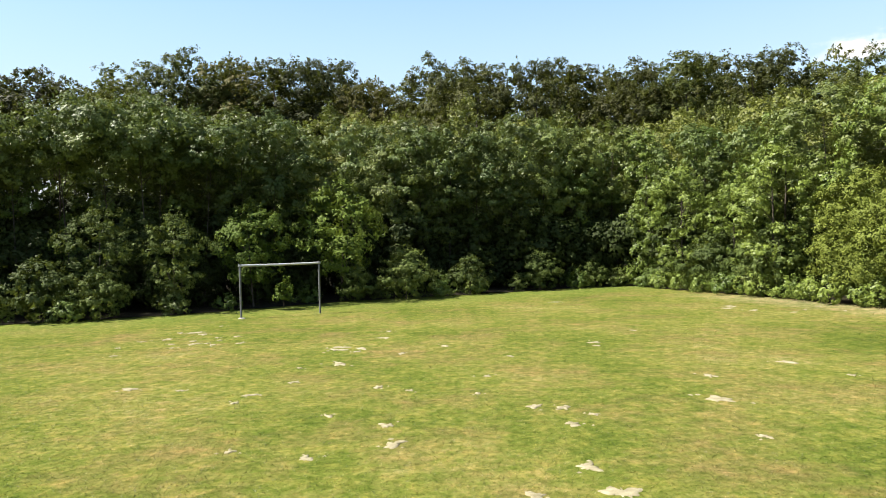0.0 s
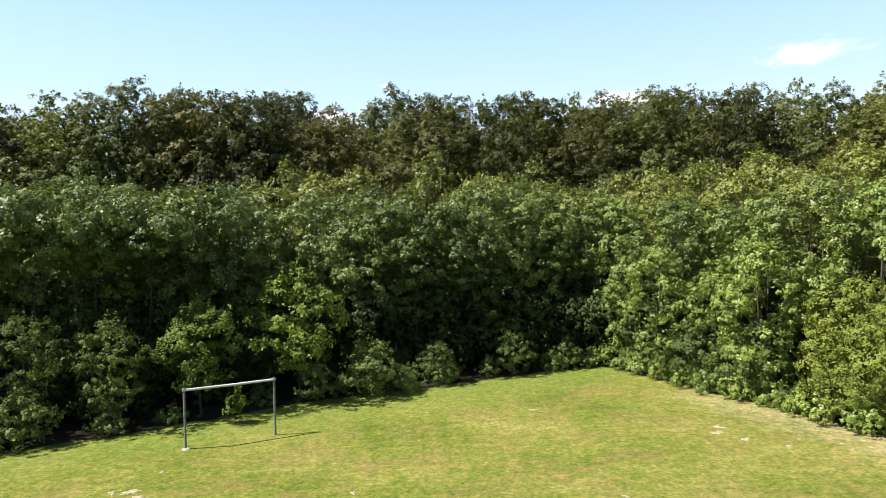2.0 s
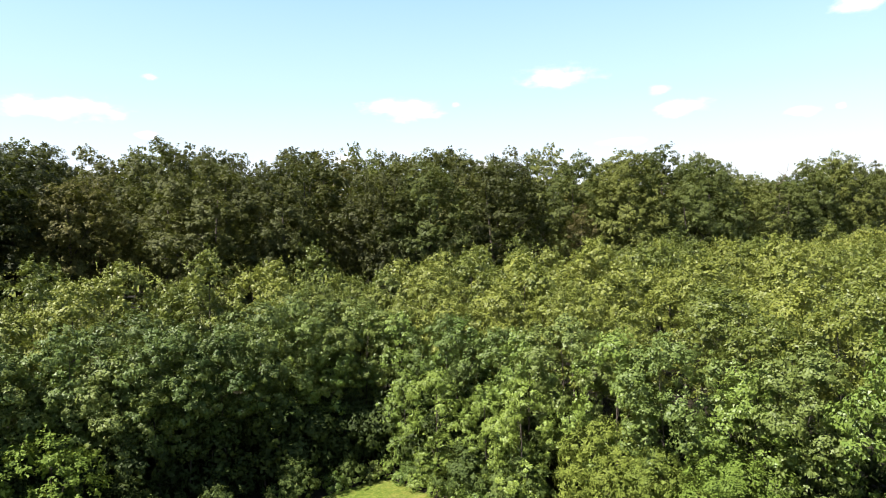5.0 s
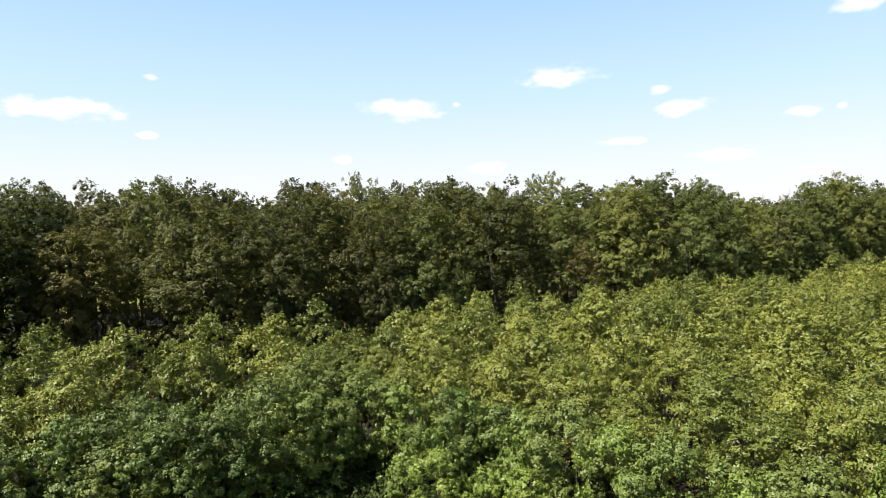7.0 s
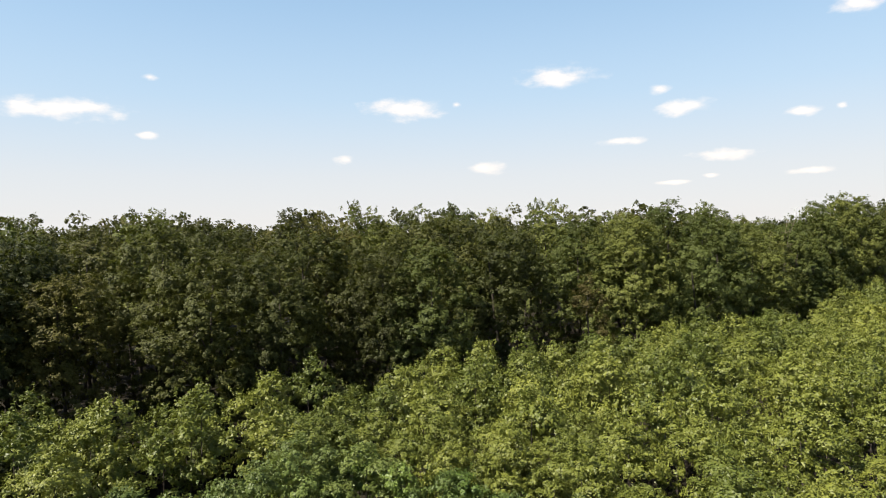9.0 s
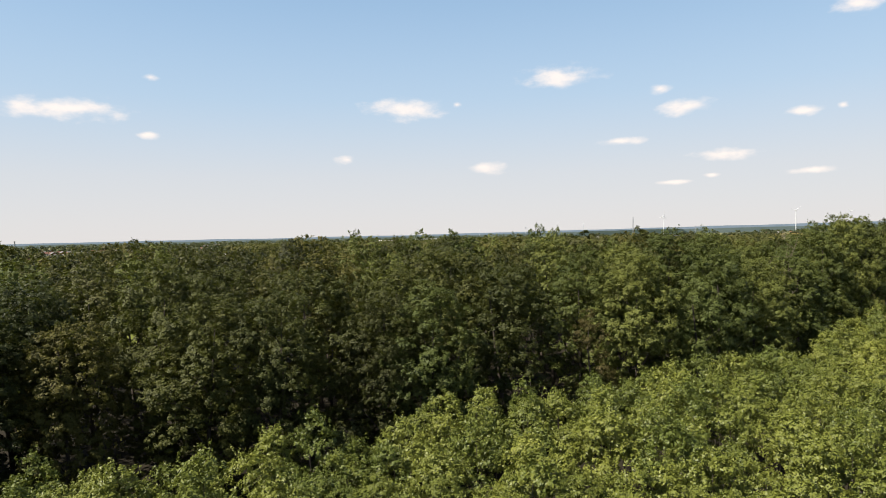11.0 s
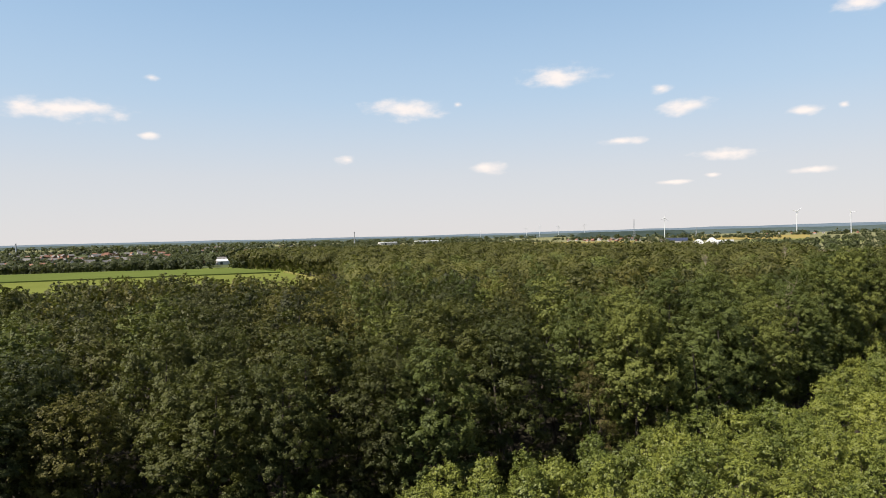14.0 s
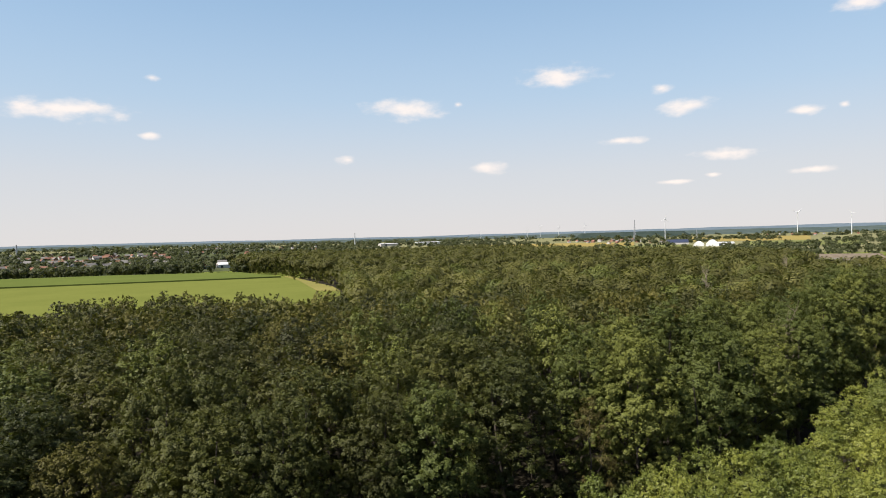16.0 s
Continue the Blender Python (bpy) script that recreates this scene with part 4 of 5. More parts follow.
    bright = plant("tall_tree", 72, 19.6, 2.0, 3.6, 34, 1.1, M_LEAFY, 1.8, 28, 0.42, 0.215, False, "bright green leafy tree at the wood's edge", "tree", "tall trees of the wood",
                   low=-0.6, gap=0.25, shoots=12, r0=0.24, limbs=5, fill=0.3)
    bright.matrix_basis = pose(59.4, 65.4, 0.0, 0, 0, 10)


def dead_tree(x, y, H, seed):
    rng = np.random.default_rng(seed)
    root = new("dead_tree")
    tagged(root, "bare dead tree with pale branches standing among the crowns", "tree", "dead trees")
    trunk = tube(wander(rng, (0, 0, -0.2), (0.5, 0.2, H * 0.9), 7, 0.12), np.linspace(0.22, 0.05, 7), 7)
    part_mesh("trunk", tubes_mesh("trunk", [trunk], M_DEADWOOD), root)
    for k in range(14):
        z = H * rng.uniform(0.5, 0.9)
        a = rng.uniform(0, 6.28)
        L = rng.uniform(1.6, 3.4)
        end = np.array([math.cos(a) * L * 0.6, math.sin(a) * L * 0.6, z + L])
        p = wander(rng, (0.3, 0.1, z), end, 5, 0.14)
        tubes = [tube(p, np.linspace(0.085, 0.03, 5), 5)]
        for j in range(7):
            e = p[2 + j % 3] + rng.normal(0, 0.55, 3) + np.array([0, 0, 0.8])
            tubes.append(tube(np.array([p[2 + j % 3], (p[2 + j % 3] + e) / 2, e]), [0.04, 0.03, 0.018], 4))
        part_mesh("limb", tubes_mesh("limb", tubes, M_DEADWOOD), root)
    root.matrix_basis = pose(x, y, 0.0)


# ---- far land ----
CAM_XY = (0.78, 3.73)


def polar(az, d):
    a = radians(az)
    return CAM_XY[0] + d * math.sin(a), CAM_XY[1] + d * math.cos(a)


def inside_poly(x, y, poly):
    c = False
    for (x0, y0), (x1, y1) in zip(poly, poly[1:] + poly[:1]):
        if (y0 > y) != (y1 > y) and x < (x1 - x0) * (y - y0) / (y1 - y0) + x0:
            c = not c
    return c


CROP = [(-420, 150), (-60, 168), (0, 176), (43, 182), (70, 290), (97, 412), (93, 600), (62, 708), (-58, 752), (-330, 790), (-520, 700)]


def crop_land(x, y, pad=0):
    return inside_poly(x, y - pad, CROP) or inside_poly(x, y + pad, CROP)


def far_woods():
    """Woods out to the edge of the open land: one joined mass of crowns, coarser with distance."""
    rng = np.random.default_rng(12)
    V, S = [], []

    def crowns(P, R, H, lobes, per, size):
        if not len(P):
            return
        for _ in range(lobes):
            n = len(P)
            off = rng.normal(0, 0.30, (n, 2)) * R[:, None]
            c = np.concatenate([P + off, (H - R * rng.uniform(0.45, 1.0, n))[:, None]], 1)
            r = R * rng.uniform(0.42, 0.68, n)
            d = unit(rng.normal(0, 1, (n * per, 3)))
            d[:, 2] = np.abs(d[:, 2]) - 0.35
            d = unit(d)
            cc = np.repeat(c, per, 0) + d * np.repeat(r, per)[:, None] * np.array([1, 1, 0.85])
            whole = cc - np.repeat(np.concatenate([P, (H - R * 1.1)[:, None]], 1), per, 0)
            v, k = leaf_geometry(rng, cc, unit(d + 1.8 * unit(whole)), size, False, 0.14, 0.12)
            V.append(v); S.append(np.full(len(cc), k))
        # shaded mass under the crown
        n = len(P)
        a = rng.uniform(0, 6.28, (n, 12)) + np.arange(12) * 0.5236
        x = P[:, :1] + np.cos(a) * R[:, None] * 0.6
        y = P[:, 1:] + np.sin(a) * R[:, None] * 0.6
        z = H[:, None] * rng.uniform(0.06, 0.6, (n, 12))
        cc = np.stack([x, y, z], 2).reshape(-1, 3)
        o = np.stack([np.cos(a), np.sin(a), np.zeros_like(a)], 2).reshape(-1, 3)
        v, k = leaf_geometry(rng, cc, o, 3.6, False, 0.25, -0.3)
        V.append(v); S.append(np.full(len(cc), k))

    def scatter(r0, r1, step, a0, a1, test):
        out = []
        r = r0
        while r < r1:
            n = int(radians(a1 - a0) * r / step)
            for k in range(n):
                a = a0 + (a1 - a0) * (k + rng.random()) / n
                x, y = polar(a, r + rng.uniform(-0.5, 0.5) * step)
                if test(x, y, a, r):
                    out.append((x, y))
            r += step
        return np.array(out)

    def wood(x, y, a, r):
        if crop_land(x, y, 3):
            return False
        return r < np.interp(a, [-14, 2, 4.5, 7, 13, 18, 22, 28, 33, 37.5, 42, 46, 50, 53, 62], [205, 235, 760, 950, 900, 880, 1010, 960, 800, 690, 640, 580, 530, 385, 360])

    P = scatter(166, 330, 9.4, -16, 60, wood)
    R = rng.uniform(3.8, 6.2, len(P)); H = rng.uniform(15.5, 22.5, len(P))
    kinds = rng.choice([0, 1, 2], size=len(P), p=[0.52, 0.18, 0.30])
    for k, mat, label in ((1, M_GREEN, "dark green broadleaf trees of the wood towards the farmland"), (2, M_GOLD, "yellowish broadleaf trees of the wood towards the farmland")):
        sel = kinds == k
        crowns(P[sel], R[sel], H[sel], 6, 100, 0.85)
        v = np.concatenate(V)
        ob = new("far_woods", mesh_from("far_woods", v, np.arange(len(v)), np.concatenate(S), mat))
        tagged(ob, label, "woods", kind="stuff")
        V.clear(); S.clear()
    sel = kinds == 0
    crowns(P[sel], R[sel], H[sel], 6, 100, 0.85)
    P = scatter(330, 640, 10.5, -16, 60, wood)
    R = rng.uniform(4.4, 7.0, len(P)); H = rng.uniform(15.5, 21.5, len(P))
    crowns(P, R, H, 5, 42, 1.6)
    P = scatter(640, 1260, 10.5, 2, 50, wood)
    R = rng.uniform(4.5, 7.0, len(P)); H = rng.uniform(15.5, 20.5, len(P))
    crowns(P, R, H, 4, 20, 2.5)
    v = np.concatenate(V)
    ob = new("far_woods", mesh_from("far_woods", v, np.arange(len(v)), np.concatenate(S), M_FAR))
    tagged(ob, "green broadleaf woods reaching to the open farmland", "woods", kind="stuff")
    V.clear(); S.clear()

    # trees among the houses, in hedgerows and belts beyond
    def belt(x, y, a, r):
        n = noise.noise(Vector((x * 0.004, y * 0.004, 3.1)))
        if r < 1250:
            return (not crop_land(x, y, 2)) and (r < 860 or n > (-0.08 if a < 1 else -0.1))
        return n > (0.05 if a < 25 else 0.14)

    P = scatter(705, 850, 8, -16, 12, lambda x, y, a, r: belt(x, y, a, r) and not 1.6 < a < 4.4)
    H = rng.uniform(6.0, 12.0, len(P)); R = H * rng.uniform(0.36, 0.52, len(P))
    crowns(P, R, H, 4, 24, 2.0)
    P = scatter(718, 770, 30, -16, -2.5, belt)
    H = rng.uniform(10, 15, len(P)); R = H * rng.uniform(0.38, 0.55, len(P))
    crowns(P, R, H, 5, 24, 2.0)
    P = scatter(722, 1000, 15, -4.5, 3.0, belt)
    H = rng.uniform(9, 15.5, len(P)); R = H * rng.uniform(0.36, 0.5, len(P))
    crowns(P, R, H, 4, 20, 2.4)
    P = scatter(860, 1300, 13, -16, 12, belt)
    H = rng.uniform(5, 11, len(P)); R = H * rng.uniform(0.38, 0.55, len(P))
    crowns(P, R, H, 4, 16, 2.8)
    P = scatter(560, 1300, 17, 45, 60, lambda x, y, a, r: noise.noise(Vector((x * 0.006, y * 0.006, 1.7))) > -0.02 and not (51.5 < a < 58 and r < 760))
    H = rng.uniform(7, 15, len(P)); R = H * rng.uniform(0.33, 0.5, len(P))
    crowns(P, R, H, 3, 14, 2.6)
    P = scatter(1300, 2600, 30, -16, 60, belt)
    H = rng.uniform(6, 13, len(P)); R = H * rng.uniform(0.4, 0.8, len(P))
    crowns(P, R, H, 3, 10, 5.0)
    P = scatter(2600, 4300, 60, -16, 60, belt)
    H = rng.uniform(10, 20, len(P)); R = H * rng.uniform(0.7, 1.6, len(P))
    crowns(P, R, H, 3, 8, 11.0)
    v = np.concatenate(V)
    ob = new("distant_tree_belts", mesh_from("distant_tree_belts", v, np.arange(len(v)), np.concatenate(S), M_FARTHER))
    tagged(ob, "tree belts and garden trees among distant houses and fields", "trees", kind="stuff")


def sheet(name, poly, z, thick, mat, label, category, kind="structure"):
    """A crop or field: a slab of standing growth with its edge."""
    bm = bmesh.new()
    lo = [bm.verts.new((x, y, z)) for x, y in poly]
    hi = [bm.verts.new((x, y, z + thick)) for x, y in poly]
    bm.faces.new(hi)
    n = len(poly)
    for i in range(n):
        bm.faces.new((lo[i], lo[(i + 1) % n], hi[(i + 1) % n], hi[i]))
    bmesh.ops.recalc_face_normals(bm, faces=bm.faces[:])
    ob = part(name, bm, mat)
    return tagged(ob, label, category, kind=kind)


def crop_material(name, a, b, rows=0.35):
    a, b = (tuple(0.63 * v for v in c) for c in (a, b))
    m, nt, bsdf = material(name)
    geo = nt.nodes.new("ShaderNodeNewGeometry")
    n = noise_node(nt, 0.02, 4.0, 0.6, geo.outputs["Position"])
    f = noise_node(nt, rows, 3.0, 0.7, geo.outputs["Position"])
    mx = nt.nodes.new("ShaderNodeMath"); mx.operation = "MULTIPLY_ADD"
    nt.links.new(f.outputs["Fac"], mx.inputs[0]); mx.inputs[1].default_value = 0.4
    nt.links.new(n.outputs["Fac"], mx.inputs[2])
    col = ramp_node(nt, mx.outputs[0], [(0.45, a), (0.95, b)])
    nt.links.new(col.outputs["Color"], bsdf.inputs["Base Color"])
    bsdf.inputs["Roughness"].default_value = 0.95
    bsdf.inputs["Specular IOR Level"].default_value = 0.0
    nt.links.new(bump_node(nt, f.outputs["Fac"], 0.5, 0.6).outputs[0], bsdf.inputs["Normal"])
    return m


# distance haze put into the leaf colour: lighter and greyer
M_FARTHER = leaf_material("haze_greyed_leaf", (0.030, 0.040, 0.019), (0.062, 0.072, 0.031), (0.112, 0.116, 0.050), 0.02)
M_CROP = crop_material("green_crop", (0.122, 0.140, 0.034), (0.150, 0.165, 0.042))
M_MAIZE = crop_material("maize_crop", (0.088, 0.114, 0.030), (0.114, 0.140, 0.036))
# far grass colours paled and muted in place of distance haze
M_PLAIN = crop_material("haze_muted_grassland", (0.150, 0.152, 0.078), (0.215, 0.205, 0.110), 0.03)
M_MEADOW = crop_material("haze_muted_meadow", (0.135, 0.155, 0.058), (0.175, 0.185, 0.072), 0.05)
M_STRIP = crop_material("dry_headland", (0.165, 0.160, 0.050), (0.225, 0.200, 0.070), 0.25)
M_STUBBLE = crop_material("stubble", (0.22, 0.18, 0.062), (0.30, 0.235, 0.085))
# ridge colours carry the blue of distance haze, stronger on the farther one
M_RIDGE_A = crop_material("hazed_wooded_ridge", (0.055, 0.078, 0.075), (0.085, 0.105, 0.095), 0.02)
M_RIDGE_B = crop_material("hazed_blue_ridge", (0.10, 0.135, 0.165), (0.13, 0.165, 0.195), 0.02)
M_WALL_A = plain_material("rendered_wall", (0.46, 0.44, 0.40), (0.62, 0.59, 0.54), 0.6, 0.85)
M_WALL_B = plain_material("brick_wall", (0.26, 0.13, 0.09), (0.36, 0.20, 0.14), 0.6, 0.9)
M_ROOF_RED = plain_material("red_tiles", (0.20, 0.100, 0.068), (0.28, 0.150, 0.105), 0.7, 0.85)
M_ROOF_GREY = plain_material("grey_tiles", (0.13, 0.125, 0.12), (0.24, 0.225, 0.21), 0.7, 0.8)
M_ROOF_BROWN = plain_material("brown_sheet_roof", (0.13, 0.105, 0.078), (0.19, 0.155, 0.118), 0.4, 0.85)
M_WHITE = plain_material("white_paint", (0.74, 0.75, 0.75), (0.84, 0.84, 0.83), 0.3, 0.55)
M_TURBINE = plain_material("pale_grey_paint", (0.66, 0.68, 0.70), (0.74, 0.76, 0.77), 0.3, 0.6)
M_GARDEN = crop_material("garden_land", (0.060, 0.078, 0.036), (0.105, 0.115, 0.060), 0.12)
M_HILL = crop_material("dark_wooded_rise", (0.030, 0.045, 0.040), (0.050, 0.066, 0.055), 0.02)
M_SOLAR = plain_material("solar_panel", (0.03, 0.04, 0.07), (0.05, 0.06, 0.10), 0.4, 0.3)
M_GLASS_DARK = plain_material("dark_window", (0.03, 0.035, 0.04), (0.06, 0.07, 0.08), 1.0, 0.2)
M_MAST = plain_material("mast_steel", (0.30, 0.32, 0.34), (0.42, 0.44, 0.46), 0.4, 0.6)


def far_fields():
    sheet("crop_field", CROP[:5] + [(97, 412), (92, 585), (40, 590), (-126, 608), (-470, 620)], 0.15, 0.7, M_CROP, "bright green low crop field beyond the wood", "crop field")
    sheet("crop_field", [(-470, 634), (-128, 622), (40, 603), (88, 600), (62, 708), (-58, 752), (-330, 790), (-520, 700)], 0.15, 1.1, M_MAIZE, "taller green crop field in front of the village trees", "crop field")
    sheet("stubble_strip", [(84, 418), (97, 413), (101, 450), (95, 603), (91, 603), (92, 530)], 0.16, 0.85, M_STRIP, "straw-yellow headland strip at the crop's corner", "field strip")
    def sector(a0, a1, d0, d1):
        return [polar(a0, d0), polar(a0, d1), polar((a0 + a1) / 2, d1 * 1.03), polar(a1, d1), polar(a1, d0), polar((a0 + a1) / 2, d0)]
    sheet("far_plain", [polar(a, 980) for a in range(12, 64, 4)] + [polar(a, 4400) for a in range(60, 8, -4)], 0.02, 0.05, M_PLAIN, "grassland and fields of the far plain, coloured haze-pale", "plain")
    sheet("far_plain", [polar(a, 2500) for a in range(-22, 15, 4)] + [polar(a, 4400) for a in range(14, -23, -4)], 0.0, 0.04, M_PLAIN, "grassland beyond the village, coloured haze-pale", "plain")
    sheet("garden_land", sector(-18, 12, 770, 2650), 0.06, 0.1, M_GARDEN, "green and grey garden land between the village houses", "gardens")
    sheet("stubble_field", sector(26, 38.5, 1500, 1900), 0.2, 0.4, M_STUBBLE, "ripe yellow field on the far plain", "field")
    sheet("grain_field", sector(43, 51.5, 1850, 2700), 0.2, 0.5, M_STUBBLE, "ripe yellow field on the far plain", "field")
    sheet("meadow", sector(47, 55, 1350, 1800), 0.2, 0.4, M_MEADOW, "light green meadow on the far plain", "field")
    sheet("meadow", sector(37, 43, 1250, 1480), 0.2, 0.4, M_MEADOW, "green field beyond the wood", "field")


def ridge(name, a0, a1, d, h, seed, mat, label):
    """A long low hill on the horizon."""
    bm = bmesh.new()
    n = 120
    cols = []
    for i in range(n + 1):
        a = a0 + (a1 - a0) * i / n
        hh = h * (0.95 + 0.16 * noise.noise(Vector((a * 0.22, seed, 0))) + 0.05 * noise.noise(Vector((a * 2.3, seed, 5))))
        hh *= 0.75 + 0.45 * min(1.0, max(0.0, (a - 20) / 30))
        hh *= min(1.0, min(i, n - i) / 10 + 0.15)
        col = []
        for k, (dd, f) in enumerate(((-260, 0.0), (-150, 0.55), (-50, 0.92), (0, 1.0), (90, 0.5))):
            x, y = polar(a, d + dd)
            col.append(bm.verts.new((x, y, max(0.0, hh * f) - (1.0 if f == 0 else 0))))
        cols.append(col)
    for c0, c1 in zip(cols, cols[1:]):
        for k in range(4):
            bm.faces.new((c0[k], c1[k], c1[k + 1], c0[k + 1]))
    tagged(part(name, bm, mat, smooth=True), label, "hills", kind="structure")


def house(L, W, h, roof_h, wall, roof, label):
    root = new("house")
    tagged(root, label, "house", "village houses")
    bm = bmesh.new()
    add_box(bm, 0, 0, h / 2, L, W, h)
    for s in (-1, 1):
        v = [bm.verts.new(p) for p in ((s * L / 2, -W / 2, h), (s * L / 2, W / 2, h), (s * L / 2, 0, h + roof_h))]
        bm.faces.new(v)
    w = part("wall", bm, wall, root)
    bm = bmesh.new()
    o, t = 0.5, 0.25
    for s in (-1, 1):
        e = [(-L / 2 - o, s * (W / 2 + o), h - o * roof_h / (W / 2)), (L / 2 + o, s * (W / 2 + o), h - o * roof_h / (W / 2)), (L / 2 + o, 0, h + roof_h), (-L / 2 - o, 0, h + roof_h)]
        lo = [bm.verts.new(p) for p in e]
        hi = [bm.verts.new((x, y, z + t)) for x, y, z in e]
        bm.faces.new(hi)
        bm.faces.new(lo[::-1])
        for i in range(4):
            bm.faces.new((lo[i], lo[(i + 1) % 4], hi[(i + 1) % 4], hi[i]))
    bmesh.ops.recalc_face_normals(bm, faces=bm.faces[:])
    r = part("roof", bm, roof, root)
    bm = bmesh.new()
    add_box(bm, L * 0.2, W * 0.12, h + roof_h + 0.1, 0.7, 0.7, 1.6)
    part("chimney", bm, M_WALL_B, r)
    for k in range(3):
        for s in (-1, 1):
            bm = bmesh.new()
            add_box(bm, L * (-0.3 + 0.3 * k), s * (W / 2 + 0.02), h * 0.55, 1.3, 0.12, 1.4)
            part("window", bm, M_GLASS_DARK, w)
    return root


def village():
    protos = [house(11, 9, 4.2, 4.2, M_WALL_A, M_ROOF_RED, "pale rendered house with a red tiled roof"),
              house(13, 9, 5.0, 4.4, M_WALL_A, M_ROOF_GREY, "pale rendered house with a grey roof"),
              house(12, 10, 4.5, 4.6, M_WALL_B, M_ROOF_RED, "brick house with a red tiled roof"),
              house(15, 10, 5.4, 4.0, M_WALL_B, M_ROOF_GREY, "brick house with a grey roof")]
    pl = Planter(protos)
    rng = np.random.default_rng(15)
    n = 0
    for a0, a1, d0, d1, count in ((-15, -0.5, 830, 1700, 170), (-14, 12, 1600, 2600, 60), (33, 40, 1900, 2300, 22), (36, 42, 1650, 1900, 10), (43, 56, 2700, 3200, 14), (2, 4.6, 905, 960, 3)):
        for _ in range(count):
            x, y = polar(rng.uniform(a0, a1), d0 + (d1 - d0) * rng.random() ** 1.3)
            pl.put(int(rng.integers(0, 4)) if n > 3 else n, x, y, 0.0, rng.choice([0, 30, 90, 115]) + rng.normal(0, 8), rng.uniform(0.6, 0.95))
            n += 1


def hall(name, az, d, turn, L, W, h, rise, wall, roof, label, vault=True):
    root = new(name)
    tagged(root, label, "hall")
    bm = bmesh.new()
    add_box(bm, 0, 0, h / 2, L, W, h)
    part("wall", bm, wall, root)
    bm = bmesh.new()
    n = 12 if vault else 2
    prof = [(-W / 2 - 0.3 + (W + 0.6) * i / n, h + 0.02 + (rise * math.sin(math.pi * i / n) if vault else rise * (1 - abs(1 - 2 * i / n)))) for i in range(n + 1)]
    ends = []
    for s in (-1, 1):
        ends.append([bm.verts.new((s * (L / 2 + 0.3), y, z)) for y, z in prof])
    for i in range(n):
        bm.faces.new((ends[0][i], ends[1][i], ends[1][i + 1], ends[0][i + 1]))
    bm.faces.new(ends[0]); bm.faces.new(ends[1][::-1])
    bm.faces.new((ends[0][0], ends[0][-1], ends[1][-1], ends[1][0]))
    bmesh.ops.recalc_face_normals(bm, faces=bm.faces[:])
    r = part("roof", bm, roof, root, smooth=False)
    bm = bmesh.new()
    add_box(bm, -L * 0.2, -W / 2 - 0.03, h * 0.4, min(6, L * 0.2), 0.15, h * 0.75)
    part("door", bm, M_GLASS_DARK, root)
    x, y = polar(az, d)
    root.matrix_basis = pose(x, y, 0, 0, 0, turn)


def turbine(az, d, hub, base=0.0, turn=20, spin=0):
    root = new("wind_turbine")
    tagged(root, "white three-bladed wind turbine standing far off on the plain", "wind turbine", "wind turbines")
    part_mesh("tower", tubes_mesh("tower", [tube([(0, 0, 0), (0, 0, hub * 0.5), (0, 0, hub)], [hub * 0.019, hub * 0.015, hub * 0.010], 12)], M_TURBINE), root)
    bm = bmesh.new()
    add_box(bm, 0, 0.02 * hub, hub, hub * 0.035, hub * 0.10, hub * 0.04, hub * 0.006)
    part("nacelle", bm, M_TURBINE, root)
    bm = bmesh.new()
    bmesh.ops.create_uvsphere(bm, u_segments=10, v_segments=8, radius=hub * 0.022, matrix=Matrix.Translation((0, -hub * 0.04, hub)))
    part("hub", bm, M_TURBINE, root)
    for k in range(3):
        a = radians(spin + 120 * k)
        bm = bmesh.new()
        L = hub * 0.25
        rows = []
        for t, w in ((0.02, 0.02), (0.2, 0.042), (0.6, 0.024), (1.0, 0.006)):
            c = Vector((math.sin(a) * L * t, -hub * 0.04, hub + math.cos(a) * L * t))
            side = Vector((math.cos(a), 0, -math.sin(a))) * hub * w * 0.35
            dep = Vector((0, 1, 0)) * hub * w * 0.18
            rows.append([bm.verts.new(c + side), bm.verts.new(c + dep), bm.verts.new(c - side), bm.verts.new(c - dep)])
        for r0, r1 in zip(rows, rows[1:]):
            for i in range(4):
                bm.faces.new((r0[i], r0[(i + 1) % 4], r1[(i + 1) % 4], r1[i]))
        part("blade", bm, M_TURBINE, root)
    x, y = polar(az, d)
    root.matrix_basis = pose(x, y, base, 0, 0, turn - az)


def mast(az, d, H, w, label, name="lattice_mast"):
    root = new(name)
    tagged(root, label, "mast")
    for sx in (-1, 1):
        for sy in (-1, 1):
            part_mesh("leg", tubes_mesh("leg", [tube([(sx * w, sy * w, 0), (sx * w * 0.15, sy * w * 0.15, H)], [w * 0.14, w * 0.10], 5)], M_MAST), root)
    for k in range(9):
        t0, t1 = k / 9, (k + 1) / 9
        a, b = w * (1 - 0.85 * t0), w * (1 - 0.85 * t1)
        part_mesh("brace", tubes_mesh("brace", [tube([(-a, -a, H * t0), (b, -b, H * t1)], [w * 0.07] * 2, 4), tube([(a, a, H * t0), (-b, b, H * t1)], [w * 0.07] * 2, 4)], M_MAST), root)
    x, y = polar(az, d)
    root.matrix_basis = pose(x, y, 0)


